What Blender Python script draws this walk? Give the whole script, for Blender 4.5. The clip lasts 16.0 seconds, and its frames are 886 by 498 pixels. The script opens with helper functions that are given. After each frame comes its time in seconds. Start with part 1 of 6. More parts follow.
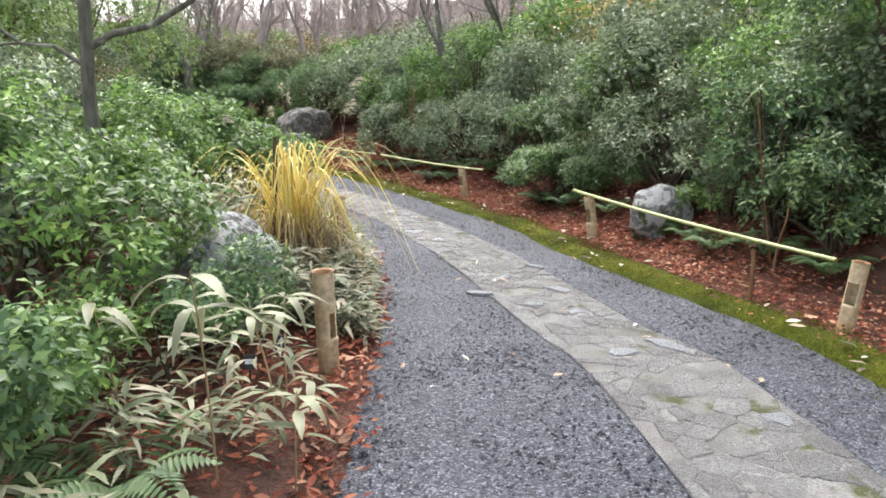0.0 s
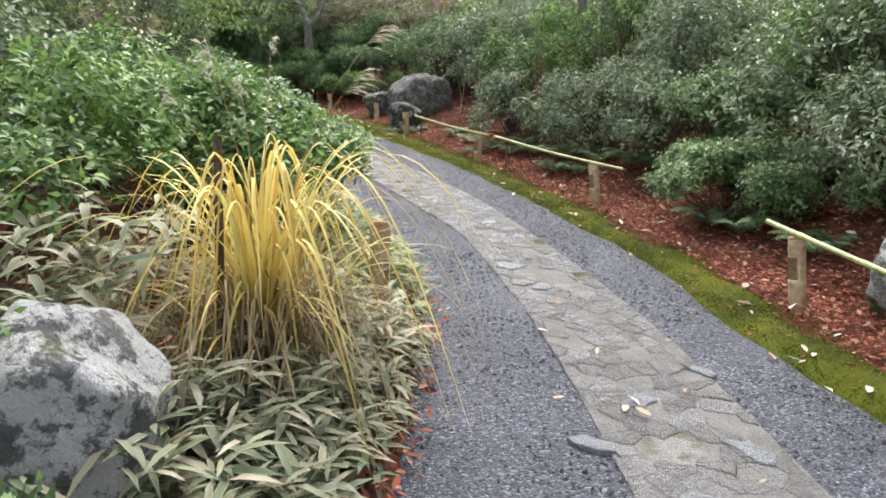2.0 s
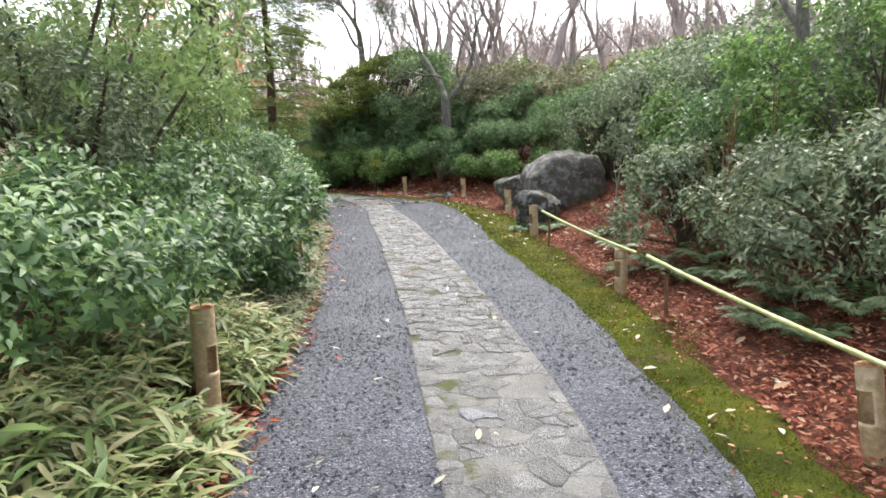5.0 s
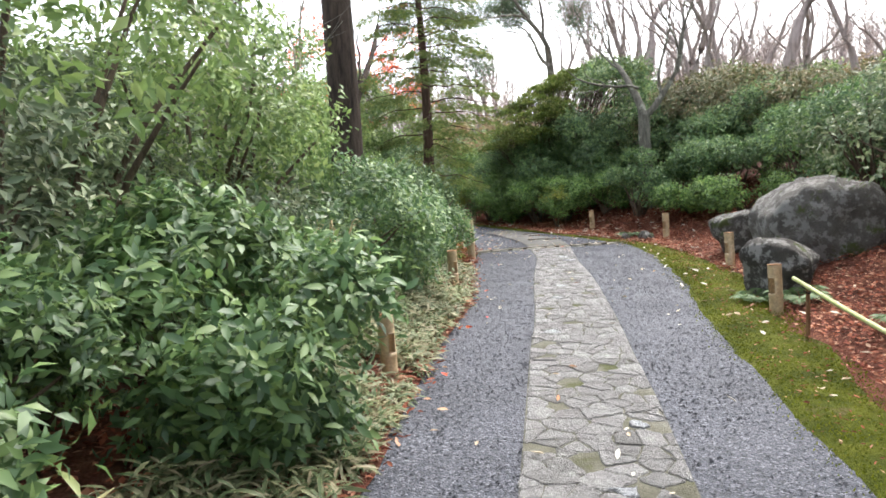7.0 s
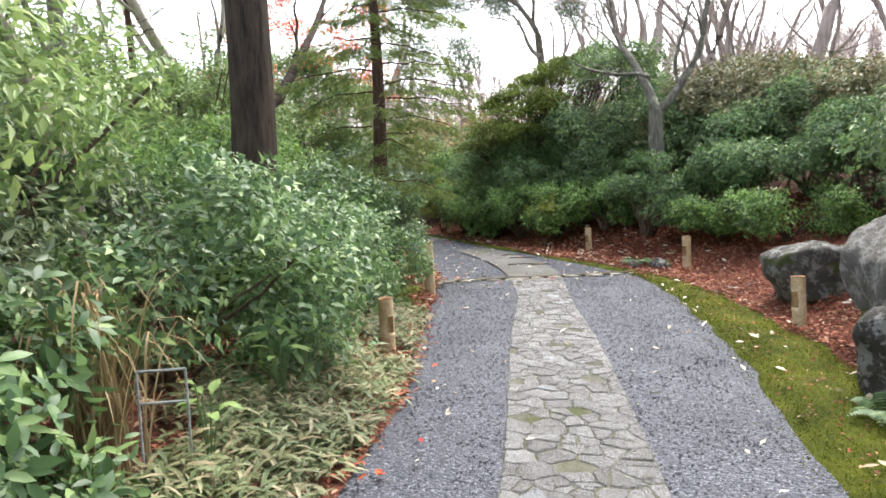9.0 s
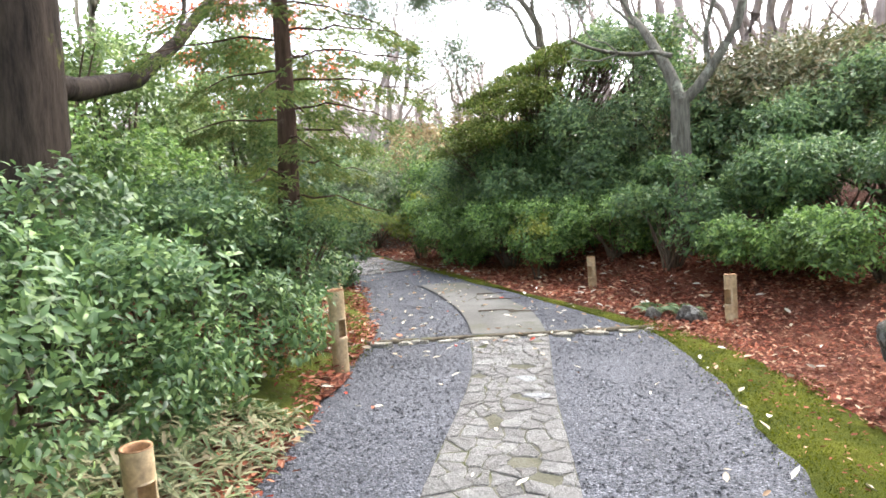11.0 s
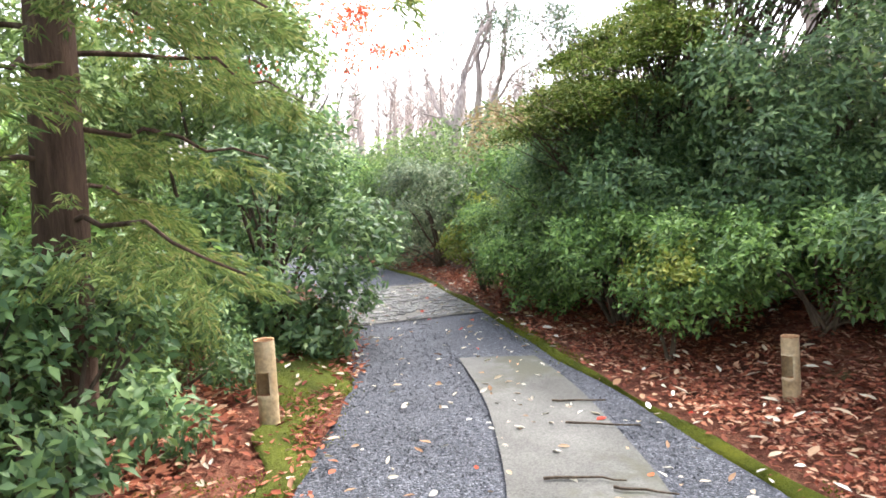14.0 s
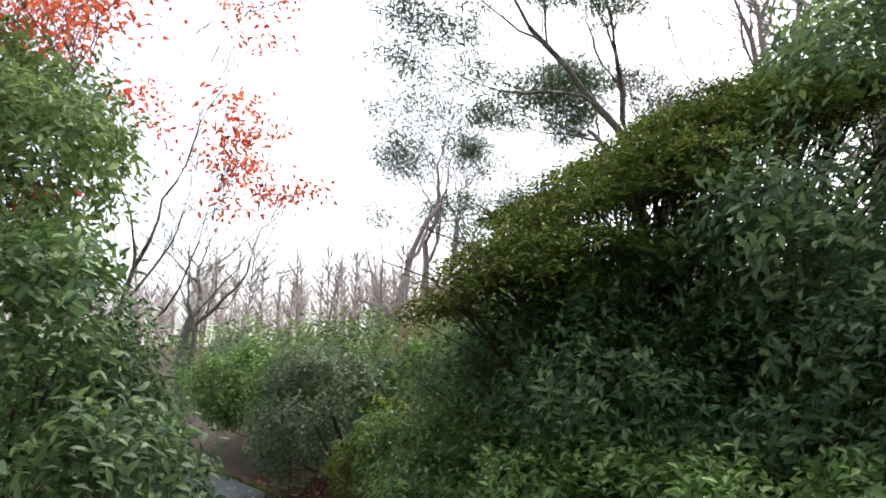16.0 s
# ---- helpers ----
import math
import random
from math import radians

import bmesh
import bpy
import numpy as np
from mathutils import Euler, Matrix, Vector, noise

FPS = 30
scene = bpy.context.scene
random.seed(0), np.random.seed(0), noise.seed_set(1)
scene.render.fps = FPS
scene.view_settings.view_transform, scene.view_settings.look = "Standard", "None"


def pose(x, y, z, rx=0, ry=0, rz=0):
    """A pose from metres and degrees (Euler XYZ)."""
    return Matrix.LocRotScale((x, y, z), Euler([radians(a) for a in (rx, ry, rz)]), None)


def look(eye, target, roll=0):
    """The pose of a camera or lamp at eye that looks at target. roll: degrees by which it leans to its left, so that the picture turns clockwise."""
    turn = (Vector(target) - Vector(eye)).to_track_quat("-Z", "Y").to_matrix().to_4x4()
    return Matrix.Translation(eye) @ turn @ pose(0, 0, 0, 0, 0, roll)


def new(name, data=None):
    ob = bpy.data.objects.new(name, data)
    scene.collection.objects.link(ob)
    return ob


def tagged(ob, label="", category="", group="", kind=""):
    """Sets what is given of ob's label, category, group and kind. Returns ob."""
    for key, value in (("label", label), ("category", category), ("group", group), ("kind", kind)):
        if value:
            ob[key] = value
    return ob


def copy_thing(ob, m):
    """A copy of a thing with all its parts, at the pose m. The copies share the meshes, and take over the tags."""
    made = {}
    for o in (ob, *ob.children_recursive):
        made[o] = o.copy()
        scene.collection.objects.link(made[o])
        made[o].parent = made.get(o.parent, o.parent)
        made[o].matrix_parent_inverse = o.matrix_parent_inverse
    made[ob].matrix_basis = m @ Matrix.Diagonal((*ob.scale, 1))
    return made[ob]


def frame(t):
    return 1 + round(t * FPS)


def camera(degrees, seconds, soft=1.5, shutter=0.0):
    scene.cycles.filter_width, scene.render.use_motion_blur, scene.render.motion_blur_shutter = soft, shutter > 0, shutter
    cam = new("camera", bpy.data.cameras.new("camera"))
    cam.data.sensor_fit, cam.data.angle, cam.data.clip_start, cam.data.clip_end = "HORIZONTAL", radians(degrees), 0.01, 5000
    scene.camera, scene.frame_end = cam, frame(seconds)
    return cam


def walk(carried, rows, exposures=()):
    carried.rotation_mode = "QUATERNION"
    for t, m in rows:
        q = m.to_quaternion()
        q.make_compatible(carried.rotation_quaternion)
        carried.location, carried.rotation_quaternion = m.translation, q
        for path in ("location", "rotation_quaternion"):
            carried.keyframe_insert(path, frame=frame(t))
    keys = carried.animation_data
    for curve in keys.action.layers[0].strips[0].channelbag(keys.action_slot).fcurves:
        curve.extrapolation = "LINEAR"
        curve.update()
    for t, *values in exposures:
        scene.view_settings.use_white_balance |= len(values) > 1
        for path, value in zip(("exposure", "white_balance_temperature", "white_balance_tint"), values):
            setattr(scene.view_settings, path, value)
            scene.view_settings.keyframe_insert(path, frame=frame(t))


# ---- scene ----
cam = camera(63.65, 16.0, soft=1.7)
# seconds, x, y, z, yaw, pitch, roll
ROWS = [
    (0.0, 0.150, -0.895, 1.460, 0.64, -12.30, 0.35),
    (0.5, 0.230, -0.257, 1.458, 6.59, -10.36, 0.36),
    (1.0, 0.260, 0.373, 1.418, 11.35, -10.08, -1.21),
    (1.5, 0.278, 0.995, 1.447, 7.74, -11.10, 0.85),
    (2.0, 0.278, 1.633, 1.462, 11.95, -14.96, -0.83),
    (2.5, 0.252, 2.320, 1.474, 9.77, -14.89, 1.41),
    (3.0, 0.285, 2.984, 1.478, 12.53, -13.06, 1.38),
    (3.5, 0.272, 3.676, 1.477, 15.47, -11.20, 1.99),
    (4.0, 0.304, 4.395, 1.449, 19.07, -9.10, -0.67),
    (4.5, 0.184, 5.126, 1.390, 23.72, -10.46, -1.57),
    (5.0, 0.023, 5.826, 1.410, 26.68, -8.89, 1.79),
    (7.5, -1.593, 9.277, 1.427, 44.80, -6.52, 2.42),
    (8.0, -2.026, 9.903, 1.422, 45.31, -6.76, 2.01),
    (8.5, -2.435, 10.523, 1.449, 43.35, -6.52, 1.69),
    (9.0, -2.869, 11.119, 1.459, 41.83, -6.14, 2.14),
    (11.5, -4.654, 14.489, 1.408, 43.51, -4.33, 2.24),
    (12.0, -5.084, 15.093, 1.417, 46.77, -3.31, -0.45),
    (12.5, -5.536, 15.701, 1.435, 47.87, -2.81, 2.79),
    (13.0, -5.979, 16.254, 1.452, 52.77, -3.13, 1.15),
    (13.5, -6.473, 16.763, 1.457, 50.40, -4.43, 3.68),
    (14.0, -6.957, 17.301, 1.464, 51.76, -5.24, 2.17),
    (14.5, -7.476, 17.862, 1.449, 52.13, -4.53, 1.86),
    (15.0, -7.927, 18.373, 1.433, 54.18, -1.56, 4.52),
    (15.5, -8.356, 18.894, 1.451, 48.96, 5.84, -1.56),
    (16.0, -8.783, 19.433, 1.459, 48.21, 10.50, -0.42),
]
EXPOSURES = [(0.0, 1.94), (2.5, 1.84), (5.0, 2.08), (9.0, 2.3), (12.5, 2.8), (15.0, 2.85), (15.5, 2.6), (16.0, 1.45)]
walk(cam, [(t, pose(x, y, z, 90 + pitch, roll, yaw)) for t, x, y, z, yaw, pitch, roll in ROWS], EXPOSURES)

# ---- light: an overcast winter sky and a weak, very soft sun ----
SUN_ELEVATION, SUN_ROTATION = radians(54), radians(-8)
world = bpy.data.worlds.new("overcast_sky")
scene.world = world
world.use_nodes = True
wn, wl = world.node_tree.nodes, world.node_tree.links
sky = wn.new("ShaderNodeTexSky")
sky.sky_type, sky.sun_disc = "NISHITA", False
sky.sun_elevation, sky.sun_rotation = SUN_ELEVATION, SUN_ROTATION
sky.air_density, sky.dust_density, sky.ozone_density = 1.0, 3.0, 1.0
grey = wn.new("ShaderNodeHueSaturation")
grey.inputs["Saturation"].default_value = 0.42
wl.new(sky.outputs[0], grey.inputs["Color"])
wl.new(grey.outputs[0], wn["Background"].inputs["Color"])
wn["Background"].inputs["Strength"].default_value = 0.15

sun = new("sun", bpy.data.lights.new("sun", "SUN"))
sun.data.energy, sun.data.angle, sun.data.color = 0.9, radians(40), (1.0, 0.95, 0.88)
sun_dir = Vector((math.sin(SUN_ROTATION) * math.cos(SUN_ELEVATION), math.cos(SUN_ROTATION) * math.cos(SUN_ELEVATION), math.sin(SUN_ELEVATION)))
sun.matrix_world = look(sun_dir * 60, (0, 0, 0))


# ---- materials ----
def node_mat(name, rough=0.8):
    m = bpy.data.materials.new(name)
    m.use_nodes = True
    n, l = m.node_tree.nodes, m.node_tree.links
    b = n["Principled BSDF"]
    b.inputs["Roughness"].default_value = rough
    return m, n, l, b


def ramp(n, stops):
    r = n.new("ShaderNodeValToRGB")
    e = r.color_ramp.elements
    while len(e) < len(stops):
        e.new(0.5)
    for k, (p, c) in zip(e, stops):
        k.position, k.color = p, (*c, 1)
    return r


def tex(n, l, kind, scale, detail=4.0, rough=0.6, coords=None):
    t = n.new("ShaderNodeTexNoise" if kind == "noise" else "ShaderNodeTexVoronoi")
    t.inputs["Scale"].default_value = scale
    if kind == "noise":
        t.inputs["Detail"].default_value, t.inputs["Roughness"].default_value = detail, rough
    if coords is None:
        coords = n.new("ShaderNodeTexCoord").outputs["Object"]
    l.new(coords, t.inputs["Vector"])
    return t


def mixc(n, l, fac, a, b, mode="MIX"):
    m = n.new("ShaderNodeMix")
    m.data_type, m.blend_type = "RGBA", mode
    for sock, v in ((m.inputs[0], fac), (m.inputs[6], a), (m.inputs[7], b)):
        if isinstance(v, (int, float)):
            sock.default_value = v
        elif isinstance(v, tuple):
            sock.default_value = (*v, 1)
        else:
            l.new(v, sock)
    return m.outputs[2]


def bump(n, l, b, height, strength=0.5, distance=0.02):
    k = n.new("ShaderNodeBump")
    k.inputs["Strength"].default_value, k.inputs["Distance"].default_value = strength, distance
    l.new(height, k.inputs["Height"])
    l.new(k.outputs[0], b.inputs["Normal"])


def leaf_mat(name, colours, rough=0.42, through_light=0.25, margin=None, margin_at=0.55):
    """Leaf colours spread over the single leaves, with a little light let through; margin: a pale edge."""
    m, n, l, b = node_mat(name, rough)
    b.inputs["Specular IOR Level"].default_value = 0.12 if rough >= 0.6 else 0.4
    g = n.new("ShaderNodeNewGeometry")
    k = len(colours)
    r = ramp(n, [(i / max(1, k - 1), c) for i, c in enumerate(colours)])
    l.new(g.outputs["Random Per Island"], r.inputs[0])
    big = tex(n, l, "noise", 1.3, 2.0, 0.5, g.outputs["Position"])
    tone = ramp(n, [(0.3, (0.62, 0.62, 0.62)), (0.7, (1.25, 1.25, 1.2))] if rough >= 0.55 else [(0.3, (0.78, 0.73, 0.78)), (0.7, (1.52, 1.38, 1.46))])
    l.new(big.outputs[0], tone.inputs[0])
    c = mixc(n, l, 1.0, r.outputs[0], tone.outputs[0], "MULTIPLY")
    if margin:
        a = n.new("ShaderNodeAttribute")
        a.attribute_name = "edge"
        s = n.new("ShaderNodeMapRange")
        s.inputs[1].default_value, s.inputs[2].default_value = margin_at, margin_at + 0.2
        l.new(a.outputs["Fac"], s.inputs[0])
        c = mixc(n, l, s.outputs[0], c, margin)
    l.new(c, b.inputs["Base Color"])
    t = n.new("ShaderNodeBsdfTranslucent")
    l.new(c, t.inputs["Color"])
    x = n.new("ShaderNodeMixShader")
    x.inputs[0].default_value = through_light
    l.new(b.outputs[0], x.inputs[1])
    l.new(t.outputs[0], x.inputs[2])
    l.new(x.outputs[0], n["Material Output"].inputs["Surface"])
    return m


def rough_mat(name, stops, scale, rough=0.9, fine=60.0, strength=0.6, distance=0.02, stain=None):
    """Two scales of noise drive the colour; the fine one the relief too."""
    m, n, l, b = node_mat(name, rough)
    b.inputs["Specular IOR Level"].default_value = 0.5 if rough < 0.7 else 0.12
    co = n.new("ShaderNodeNewGeometry").outputs["Position"]
    big, small = tex(n, l, "noise", scale, 5.0, 0.62, co), tex(n, l, "noise", fine, 4.0, 0.65, co)
    r = ramp(n, stops)
    l.new(big.outputs[0], r.inputs[0])
    d = ramp(n, [(0.25, (0.55, 0.55, 0.55)), (0.75, (1.35, 1.35, 1.35))])
    l.new(small.outputs[0], d.inputs[0])
    c = mixc(n, l, 1.0, r.outputs[0], d.outputs[0], "MULTIPLY")
    if stain:
        colour, at = stain
        s = tex(n, l, "noise", scale * 0.6, 6.0, 0.7, co)
        k = ramp(n, [(at, (0, 0, 0)), (at + 0.08, (1, 1, 1))])
        l.new(s.outputs[0], k.inputs[0])
        c = mixc(n, l, k.outputs[0], c, colour)
    l.new(c, b.inputs["Base Color"])
    bump(n, l, b, small.outputs[0], strength, distance)
    return m


def gravel_mat():
    m, n, l, b = node_mat("gravel", 0.75)
    co = n.new("ShaderNodeNewGeometry").outputs["Position"]
    v = tex(n, l, "voronoi", 105.0, coords=co)
    v2 = tex(n, l, "voronoi", 33.0, coords=co)
    r = ramp(n, [(0.0, (0.014, 0.016, 0.023)), (0.4, (0.034, 0.038, 0.051)), (0.8, (0.067, 0.072, 0.092)), (1.0, (0.18, 0.185, 0.215))])
    s = n.new("ShaderNodeSeparateColor")
    l.new(v.outputs["Color"], s.inputs[0])
    l.new(s.outputs[0], r.inputs[0])
    big = tex(n, l, "noise", 1.1, 4.0, 0.6, co)
    t = ramp(n, [(0.3, (0.72, 0.72, 0.74)), (0.7, (1.25, 1.24, 1.22))])
    l.new(big.outputs[0], t.inputs[0])
    c = mixc(n, l, 1.0, r.outputs[0], t.outputs[0], "MULTIPLY")
    e = ramp(n, [(0.0, (0.25, 0.25, 0.25)), (0.35, (1, 1, 1))])
    inv = n.new("ShaderNodeMath")
    inv.operation, inv.inputs[0].default_value = "SUBTRACT", 1.0
    l.new(v.outputs["Distance"], inv.inputs[1])
    l.new(inv.outputs[0], e.inputs[0])
    l.new(mixc(n, l, 1.0, c, e.outputs[0], "MULTIPLY"), b.inputs["Base Color"])
    add = n.new("ShaderNodeMath")
    add.operation = "ADD"
    l.new(v.outputs["Distance"], add.inputs[0])
    l.new(v2.outputs["Distance"], add.inputs[1])
    neg = n.new("ShaderNodeMath")
    neg.operation, neg.inputs[1].default_value = "MULTIPLY", -1.0
    l.new(add.outputs[0], neg.inputs[0])
    bump(n, l, b, neg.outputs[0], 0.8, 0.009)
    return m


def stone_mat(name, stops, rough=0.75, moss=None, lichen=None):
    """Stone with its own tone for each piece, fine grain, moss in the hollows or lichen blots."""
    m, n, l, b = node_mat(name, rough)
    co = n.new("ShaderNodeNewGeometry").outputs["Position"]
    info = n.new("ShaderNodeObjectInfo")
    geo = n.new("ShaderNodeNewGeometry")
    a = n.new("ShaderNodeMath")
    a.operation = "ADD"
    l.new(info.outputs["Random"], a.inputs[0])
    l.new(geo.outputs["Random Per Island"], a.inputs[1])
    f = n.new("ShaderNodeMath")
    f.operation = "FRACT"
    l.new(a.outputs[0], f.inputs[0])
    r = ramp(n, stops)
    big = tex(n, l, "noise", 5.0, 6.0, 0.68, co)
    mixv = n.new("ShaderNodeMath")
    mixv.operation, mixv.inputs[1].default_value = "MULTIPLY_ADD", 0.36
    l.new(f.outputs[0], mixv.inputs[0])
    sub = n.new("ShaderNodeMath")
    sub.operation, sub.inputs[1].default_value = "SUBTRACT", 0.22
    l.new(big.outputs[0], sub.inputs[0])
    l.new(sub.outputs[0], mixv.inputs[2])
    l.new(mixv.outputs[0], r.inputs[0])
    fine = tex(n, l, "noise", 70.0, 5.0, 0.7, co)
    d = ramp(n, [(0.3, (0.65, 0.65, 0.65)), (0.7, (1.25, 1.25, 1.25))])
    l.new(fine.outputs[0], d.inputs[0])
    c = mixc(n, l, 1.0, r.outputs[0], d.outputs[0], "MULTIPLY")
    for spec, scale in ((lichen, 9.0), (moss, 2.4)):
        if spec:
            colour, at = spec
            s = tex(n, l, "noise", scale, 6.0, 0.72, co)
            k = ramp(n, [(at, (0, 0, 0)), (at + 0.06, (1, 1, 1))])
            l.new(s.outputs[0], k.inputs[0])
            c = mixc(n, l, k.outputs[0], c, colour)
    l.new(c, b.inputs["Base Color"])
    hs = n.new("ShaderNodeMath")
    hs.operation = "ADD"
    l.new(big.outputs[0], hs.inputs[0])
    l.new(fine.outputs[0], hs.inputs[1])
    bump(n, l, b, hs.outputs[0], 1.0, 0.05)
    return m


def bark_mat(name, dark, light, scale=9.0, patch=None):
    m, n, l, b = node_mat(name, 0.92)
    b.inputs["Specular IOR Level"].default_value = 0.15
    g = n.new("ShaderNodeNewGeometry")
    mp = n.new("ShaderNodeMapping")
    mp.inputs["Scale"].default_value = (1, 1, 0.16)
    l.new(g.outputs["Position"], mp.inputs[0])
    f = tex(n, l, "noise", scale * 3, 6.0, 0.7, mp.outputs[0])
    r = ramp(n, [(0.32, dark), (0.68, light)])
    l.new(f.outputs[0], r.inputs[0])
    c = r.outputs[0]
    if patch:
        s = tex(n, l, "noise", 3.2, 5.0, 0.65, g.outputs["Position"])
        k = ramp(n, [(patch[1], (0, 0, 0)), (patch[1] + 0.07, (1, 1, 1))])
        l.new(s.outputs[0], k.inputs[0])
        c = mixc(n, l, k.outputs[0], c, patch[0])
    l.new(c, b.inputs["Base Color"])
    bump(n, l, b, f.outputs[0], 0.9, 0.03)
    return m


AZALEA = leaf_mat("azalea_leaf", [(0.054, 0.106, 0.032), (0.098, 0.191, 0.050), (0.153, 0.283, 0.068), (0.270, 0.425, 0.110)], 0.42, 0.4)
CAMELLIA = leaf_mat("camellia_leaf", [(0.046, 0.098, 0.040), (0.078, 0.154, 0.056), (0.115, 0.208, 0.070), (0.19, 0.295, 0.092)], 0.46, 0.34)
BLUISH = leaf_mat("dusty_green_leaf", [(0.070, 0.112, 0.055), (0.120, 0.180, 0.090), (0.185, 0.255, 0.130), (0.285, 0.335, 0.185)], 0.45)
DARK = leaf_mat("dark_evergreen_leaf", [(0.055, 0.105, 0.045), (0.090, 0.165, 0.066), (0.150, 0.25, 0.092), (0.25, 0.36, 0.128)], 0.42, 0.36)
OLIVE = leaf_mat("olive_shrub_leaf", [(0.072, 0.088, 0.038), (0.112, 0.136, 0.054), (0.166, 0.177, 0.077), (0.251, 0.202, 0.109)], 0.5)
MOSSY = leaf_mat("mossy_crown_leaf", [(0.062, 0.092, 0.020), (0.105, 0.155, 0.032), (0.165, 0.225, 0.045), (0.26, 0.26, 0.075)], 0.6, 0.25)
LIGHT = leaf_mat("light_green_leaf", [(0.087, 0.147, 0.046), (0.133, 0.222, 0.067), (0.194, 0.303, 0.092), (0.286, 0.379, 0.138)], 0.45, 0.35)
YELLOWISH = leaf_mat("yellow_green_leaf", [(0.13, 0.19, 0.03), (0.20, 0.26, 0.042), (0.29, 0.32, 0.058)], 0.5, 0.35)
CONIFER = leaf_mat("conifer_spray", [(0.085, 0.135, 0.045), (0.15, 0.215, 0.066), (0.23, 0.30, 0.09), (0.32, 0.31, 0.12)], 0.6, 0.35)
PINE = leaf_mat("pine_needles", [(0.112, 0.168, 0.112), (0.168, 0.232, 0.144), (0.256, 0.304, 0.192)], 0.6, 0.2)
SASA = leaf_mat("dwarf_bamboo_leaf", [(0.085, 0.122, 0.061), (0.130, 0.171, 0.085), (0.210, 0.230, 0.134), (0.300, 0.274, 0.183)], 0.5, 0.25, (0.40, 0.40, 0.22), 0.8)
LIGHT_SASA = leaf_mat("light_bamboo_leaf", [(0.075, 0.14, 0.04), (0.13, 0.20, 0.058), (0.20, 0.25, 0.09), (0.31, 0.29, 0.15)], 0.5, 0.3, (0.34, 0.35, 0.19), 0.85)
SHORT_SASA = leaf_mat("short_bamboo_grass_leaf", [(0.074, 0.118, 0.045), (0.121, 0.165, 0.067), (0.210, 0.221, 0.109), (0.315, 0.257, 0.160)], 0.55, 0.25, (0.34, 0.33, 0.18), 0.8)
STRAW = leaf_mat("golden_grass_blade", [(0.52, 0.35, 0.09), (0.68, 0.51, 0.13), (0.78, 0.64, 0.21), (0.60, 0.59, 0.19)], 0.55, 0.3)
PLUME = leaf_mat("pale_grass_plume", [(0.42, 0.38, 0.28), (0.55, 0.50, 0.38)], 0.7, 0.3)
DRY = leaf_mat("dry_straw_leaf", [(0.24, 0.17, 0.09), (0.36, 0.27, 0.15), (0.46, 0.36, 0.22)], 0.7, 0.2)
FERN = leaf_mat("fern_frond", [(0.070, 0.137, 0.049), (0.110, 0.196, 0.071), (0.160, 0.255, 0.098)], 0.5, 0.3)
LITTER = leaf_mat("fallen_leaf_rust", [(0.10, 0.030, 0.020), (0.19, 0.052, 0.032), (0.28, 0.085, 0.048), (0.37, 0.145, 0.085), (0.50, 0.31, 0.21)], 0.7, 0.15)
PALE_FALLEN = leaf_mat("fallen_leaf_pale", [(0.34, 0.17, 0.09), (0.50, 0.40, 0.28), (0.62, 0.56, 0.46), (0.72, 0.68, 0.6)], 0.65, 0.1)
RED_FALLEN = leaf_mat("fallen_leaf_red", [(0.45, 0.03, 0.025), (0.60, 0.09, 0.04), (0.62, 0.22, 0.10)], 0.6, 0.2)
MAPLE_RED = leaf_mat("red_maple_leaf", [(0.650, 0.072, 0.042), (0.858, 0.168, 0.072), (0.936, 0.312, 0.144)], 0.55, 0.45)
GOLD_LEAF = leaf_mat("golden_autumn_leaf", [(0.42, 0.24, 0.07), (0.58, 0.38, 0.14), (0.66, 0.50, 0.27)], 0.6, 0.4)
GRAVEL = gravel_mat()
CHIP = stone_mat("gravel_chip", [(0.0, (0.025, 0.027, 0.035)), (0.4, (0.058, 0.062, 0.076)), (0.75, (0.10, 0.105, 0.125)), (1.0, (0.28, 0.285, 0.31))], 0.7)
EARTH = rough_mat("leaf_mould_earth", [(0.3, (0.06, 0.027, 0.018)), (0.5, (0.15, 0.056, 0.036)), (0.7, (0.22, 0.10, 0.062))], 3.0, 0.95, 45.0, 0.9, 0.05, ((0.07, 0.085, 0.03), 0.62))


def undergrowth(m, inner=10.0, outer=17.0):
    """Away from the garden path the leaf mould gives way to dull grey-green winter undergrowth."""
    n, l = m.node_tree.nodes, m.node_tree.links
    b = n["Principled BSDF"]
    old = b.inputs["Base Color"].links[0].from_socket
    g = n.new("ShaderNodeNewGeometry").outputs["Position"]
    d = n.new("ShaderNodeVectorMath")
    d.operation = "DISTANCE"
    d.inputs[1].default_value = (-5.0, 13.5, 0.0)
    l.new(g, d.inputs[0])
    k = n.new("ShaderNodeMapRange")
    k.inputs[1].default_value, k.inputs[2].default_value = inner, outer
    l.new(d.outputs["Value"], k.inputs[0])
    t = tex(n, l, "noise", 0.9, 6.0, 0.7, g)
    r = ramp(n, [(0.3, (0.07, 0.055, 0.046)), (0.5, (0.13, 0.102, 0.087)), (0.7, (0.09, 0.095, 0.055))])
    l.new(t.outputs[0], r.inputs[0])
    l.new(mixc(n, l, k.outputs[0], old, r.outputs[0]), b.inputs["Base Color"])


